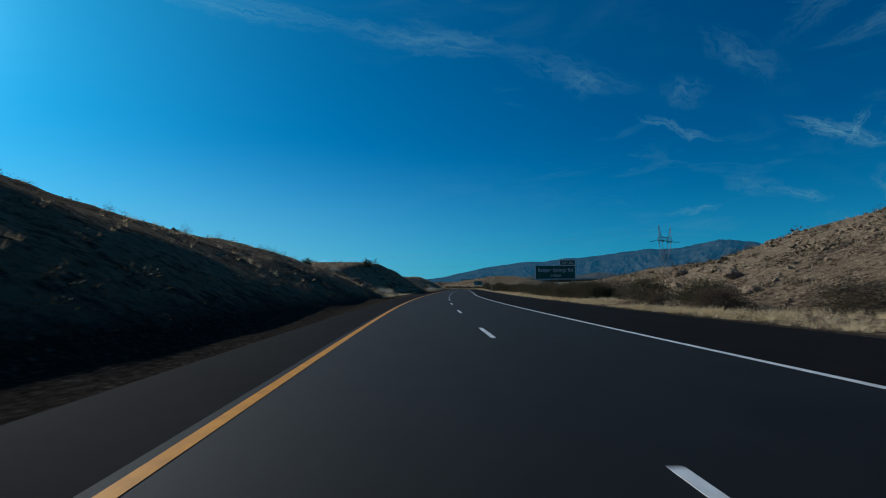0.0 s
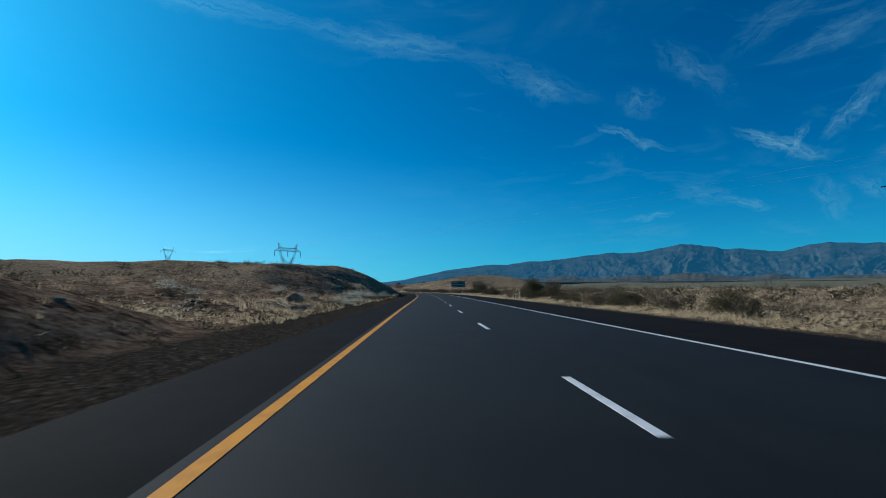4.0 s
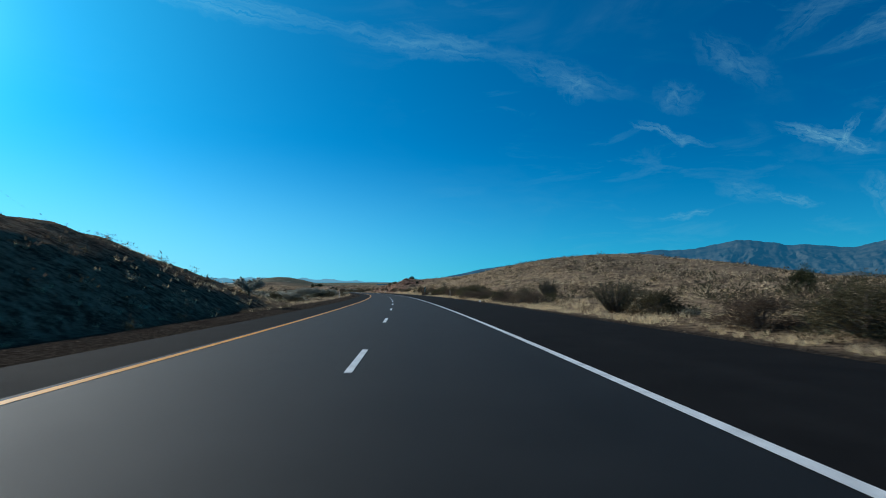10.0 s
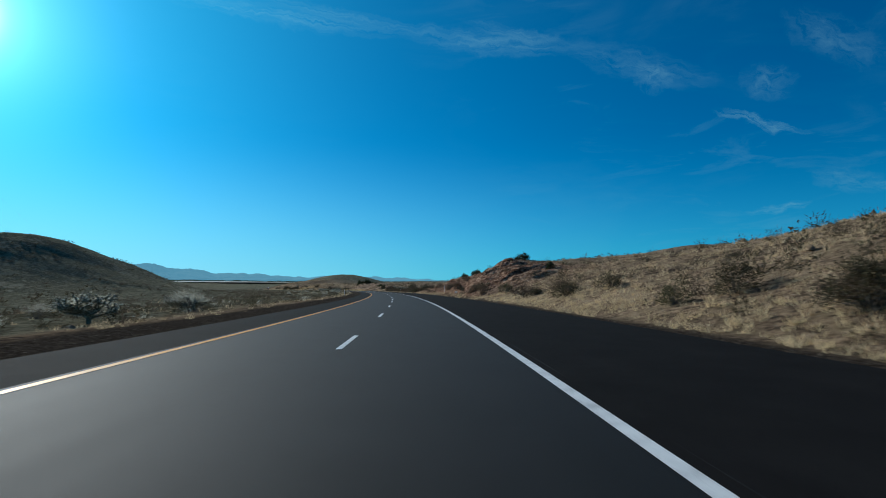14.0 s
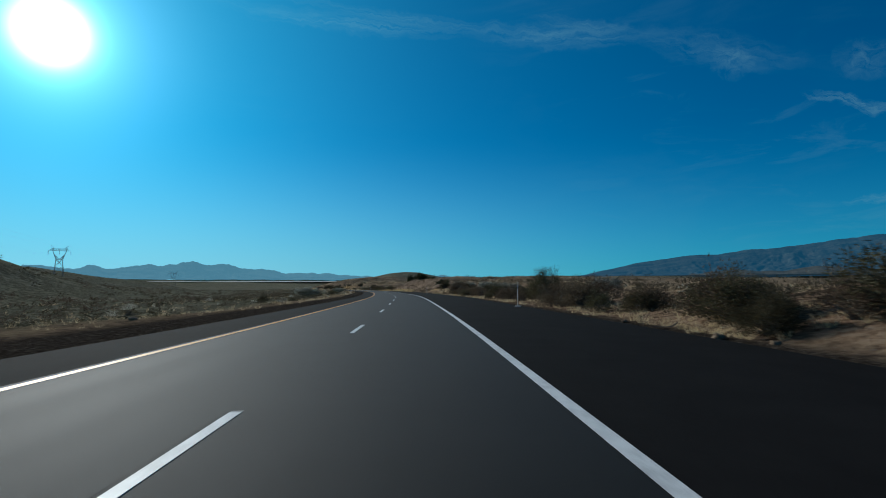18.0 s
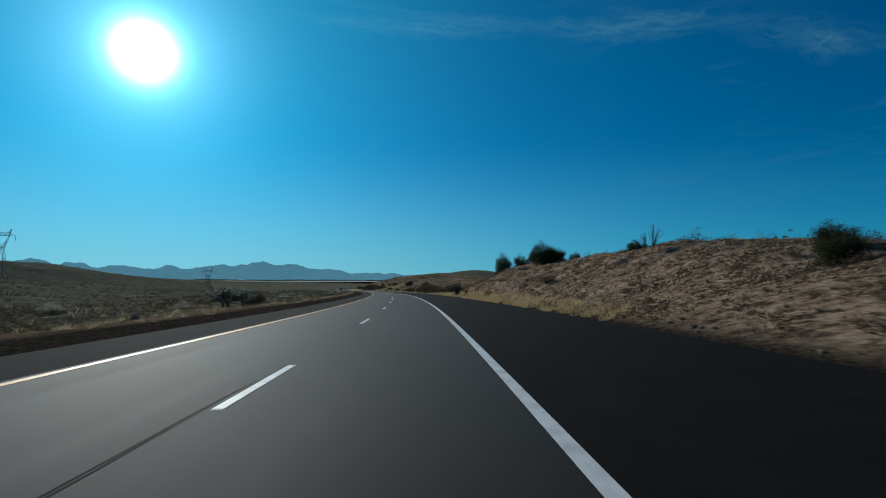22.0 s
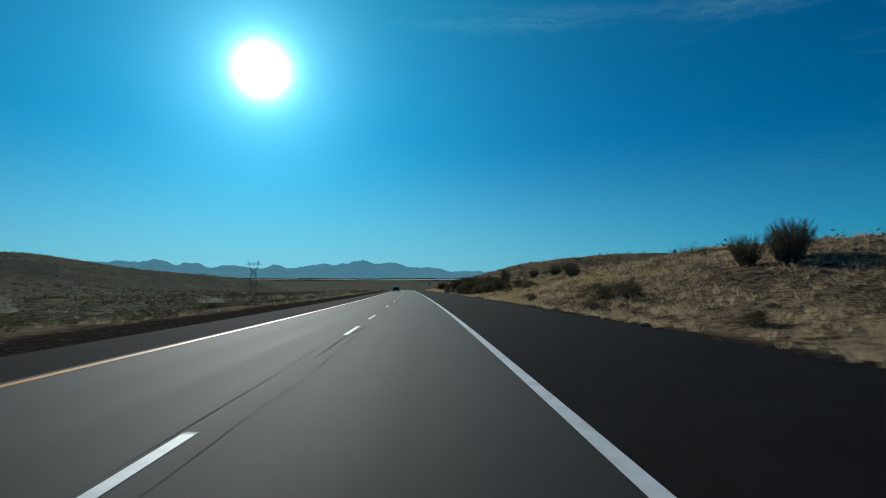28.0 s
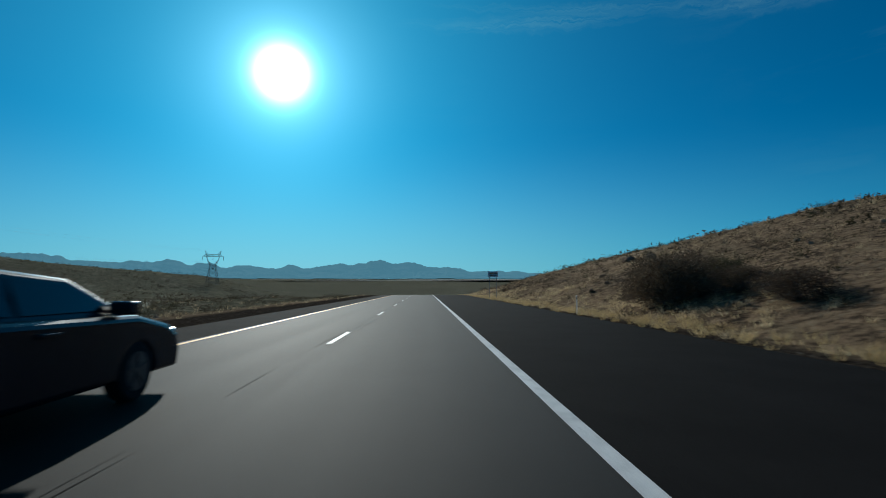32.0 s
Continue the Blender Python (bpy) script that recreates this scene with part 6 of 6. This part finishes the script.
def slab(profile, x0, x1, bevel=0.0):
    """A side profile (y, z) pushed through from x0 to x1."""
    bm = bmesh.new()
    a = [bm.verts.new((x0, y, z)) for y, z in profile]
    b = [bm.verts.new((x1, y, z)) for y, z in profile]
    bm.faces.new(a[::-1]), bm.faces.new(b)
    n = len(profile)
    for i in range(n):
        bm.faces.new((a[i], a[(i + 1) % n], b[(i + 1) % n], b[i]))
    bmesh.ops.recalc_face_normals(bm, faces=bm.faces)
    if bevel:
        rim = [e for e in bm.edges if abs(e.verts[0].co.x - e.verts[1].co.x) < 1e-5]
        bmesh.ops.bevel(bm, geom=rim, offset=bevel, segments=3, affect="EDGES", profile=0.5)
    return bm


def arch(yc, r, z0, n=9):
    return [(yc + r * math.cos(math.pi * k / (n - 1)), z0 + r * math.sin(math.pi * k / (n - 1))) for k in range(n)]


def quad_pane(corners, thick=0.012):
    bm = bmesh.new()
    vs = [bm.verts.new(c) for c in corners]
    f = bm.faces.new(vs)
    bm.normal_update()
    r = bmesh.ops.extrude_face_region(bm, geom=[f])
    bmesh.ops.translate(bm, verts=[g for g in r["geom"] if isinstance(g, bmesh.types.BMVert)], vec=f.normal * thick)
    bmesh.ops.recalc_face_normals(bm, faces=bm.faces)
    return bm


car = empty("sedan", road_pose(1151.4, -1.95, 0.006), "dark blue sedan with tinted windows on the asphalt lane", "car")
# y = 2.4 is the nose, y = -2.4 the tail
low = [(2.36, 0.24), (2.42, 0.45), (2.36, 0.66), (2.10, 0.79), (1.45, 0.92), (-1.65, 0.98), (-2.25, 0.98), (-2.40, 0.86), (-2.42, 0.45), (-2.34, 0.26)]
low += arch(-1.42, 0.36, 0.24)[::-1] + arch(1.42, 0.36, 0.24)[::-1]
body = part("body", slab(low, -0.91, 0.91, 0.07), CAR_PAINT, car)
bm = bmesh.new()
ring = [(1.45, 0.91, 0.80), (0.62, 1.31, 0.64), (-0.35, 1.385, 0.64), (-1.25, 1.33, 0.62), (-1.95, 0.97, 0.78)]
left, right = [bm.verts.new((-w, y, z)) for y, z, w in ring], [bm.verts.new((w, y, z)) for y, z, w in ring]
for i in range(4):
    bm.faces.new((left[i], left[i + 1], right[i + 1], right[i]))
bm.faces.new(left), bm.faces.new(right[::-1])
bmesh.ops.recalc_face_normals(bm, faces=bm.faces)
bmesh.ops.bevel(bm, geom=list(bm.edges), offset=0.045, segments=3, affect="EDGES", profile=0.5)
part("roof", bm, CAR_PAINT, car)
part("windscreen", quad_pane([(-0.70, 1.36, 0.965), (0.70, 1.36, 0.965), (0.58, 0.72, 1.272), (-0.58, 0.72, 1.272)]), CAR_GLASS, car)
part("rear_window", quad_pane([(0.68, -1.86, 1.035), (-0.68, -1.86, 1.035), (-0.56, -1.32, 1.305), (0.56, -1.32, 1.305)]), CAR_GLASS, car)
for sx in (-1, 1):
    for pts in ([(1.16, 0.99), (0.60, 1.25), (-0.15, 1.31), (-0.15, 0.99)], [(-0.25, 0.99), (-0.25, 1.31), (-1.10, 1.27), (-1.55, 1.02)]):
        edge = [(sx * (0.795 - 0.38 * (z - 0.95) + 0.006), y, z) for y, z in pts]
        part("side_window", quad_pane(edge if sx > 0 else edge[::-1]), CAR_GLASS, car)
    for y in (0.0, -1.05):
        part("door_handle", box(bmesh.new(), sx * 0.91 - 0.012, y - 0.11, 0.80, sx * 0.91 + 0.03 * sx + 0.012, y + 0.11, 0.84, 0.008), CAR_PAINT, car)
    mirror = part("mirror", box(bmesh.new(), min(sx * 0.80, sx * 1.08), 1.00, 0.94, max(sx * 0.80, sx * 1.06), 1.15, 1.08, 0.03), CAR_PAINT, car)
    part("mirror_glass", box(bmesh.new(), min(sx * 0.86, sx * 1.06), 0.992, 0.96, max(sx * 0.86, sx * 1.04), 1.002, 1.06), CAR_GLASS, mirror)
    part("headlight", box(bmesh.new(), min(sx * 0.50, sx * 0.86), 2.20, 0.60, max(sx * 0.50, sx * 0.86), 2.40, 0.72, 0.03), LAMP_CLEAR, car)
    part("tail_light", box(bmesh.new(), min(sx * 0.52, sx * 0.88), -2.44, 0.72, max(sx * 0.52, sx * 0.88), -2.32, 0.88, 0.02), LAMP_RED, car)
    for y in (-1.42, 1.42):
        bm = bmesh.new()
        bmesh.ops.create_cone(bm, cap_ends=True, segments=28, radius1=0.32, radius2=0.32, depth=0.21, matrix=Matrix.Translation((sx * 0.80, y, 0.315)) @ Matrix.Rotation(radians(90), 4, "Y"))
        bmesh.ops.bevel(bm, geom=[e for e in bm.edges if len(e.link_faces) == 2 and any(len(f.verts) > 8 for f in e.link_faces)], offset=0.03, segments=2, affect="EDGES", profile=0.5)
        me = mesh_of("wheel", bm)
        wheel = part("wheel", me, RUBBER, car, "black tyre")
        bm = bmesh.new()
        bmesh.ops.create_cone(bm, cap_ends=True, segments=24, radius1=0.21, radius2=0.21, depth=0.02, matrix=Matrix.Translation((sx * 0.90, y, 0.315)) @ Matrix.Rotation(radians(90), 4, "Y"))
        for k in range(5):
            m = Matrix.Translation((sx * 0.912, y, 0.315)) @ Matrix.Rotation(radians(72 * k), 4, "X")
            bmesh.ops.create_cube(bm, size=1.0, matrix=m @ Matrix.Translation((0, 0, 0.1)) @ Matrix.Diagonal((0.02, 0.05, 0.2, 1)))
        part("rim", bm, ALLOY, wheel, "silver alloy rim")
part("grille", box(bmesh.new(), -0.42, 2.38, 0.42, 0.42, 2.44, 0.62, 0.02), RUBBER, car, "black grille")
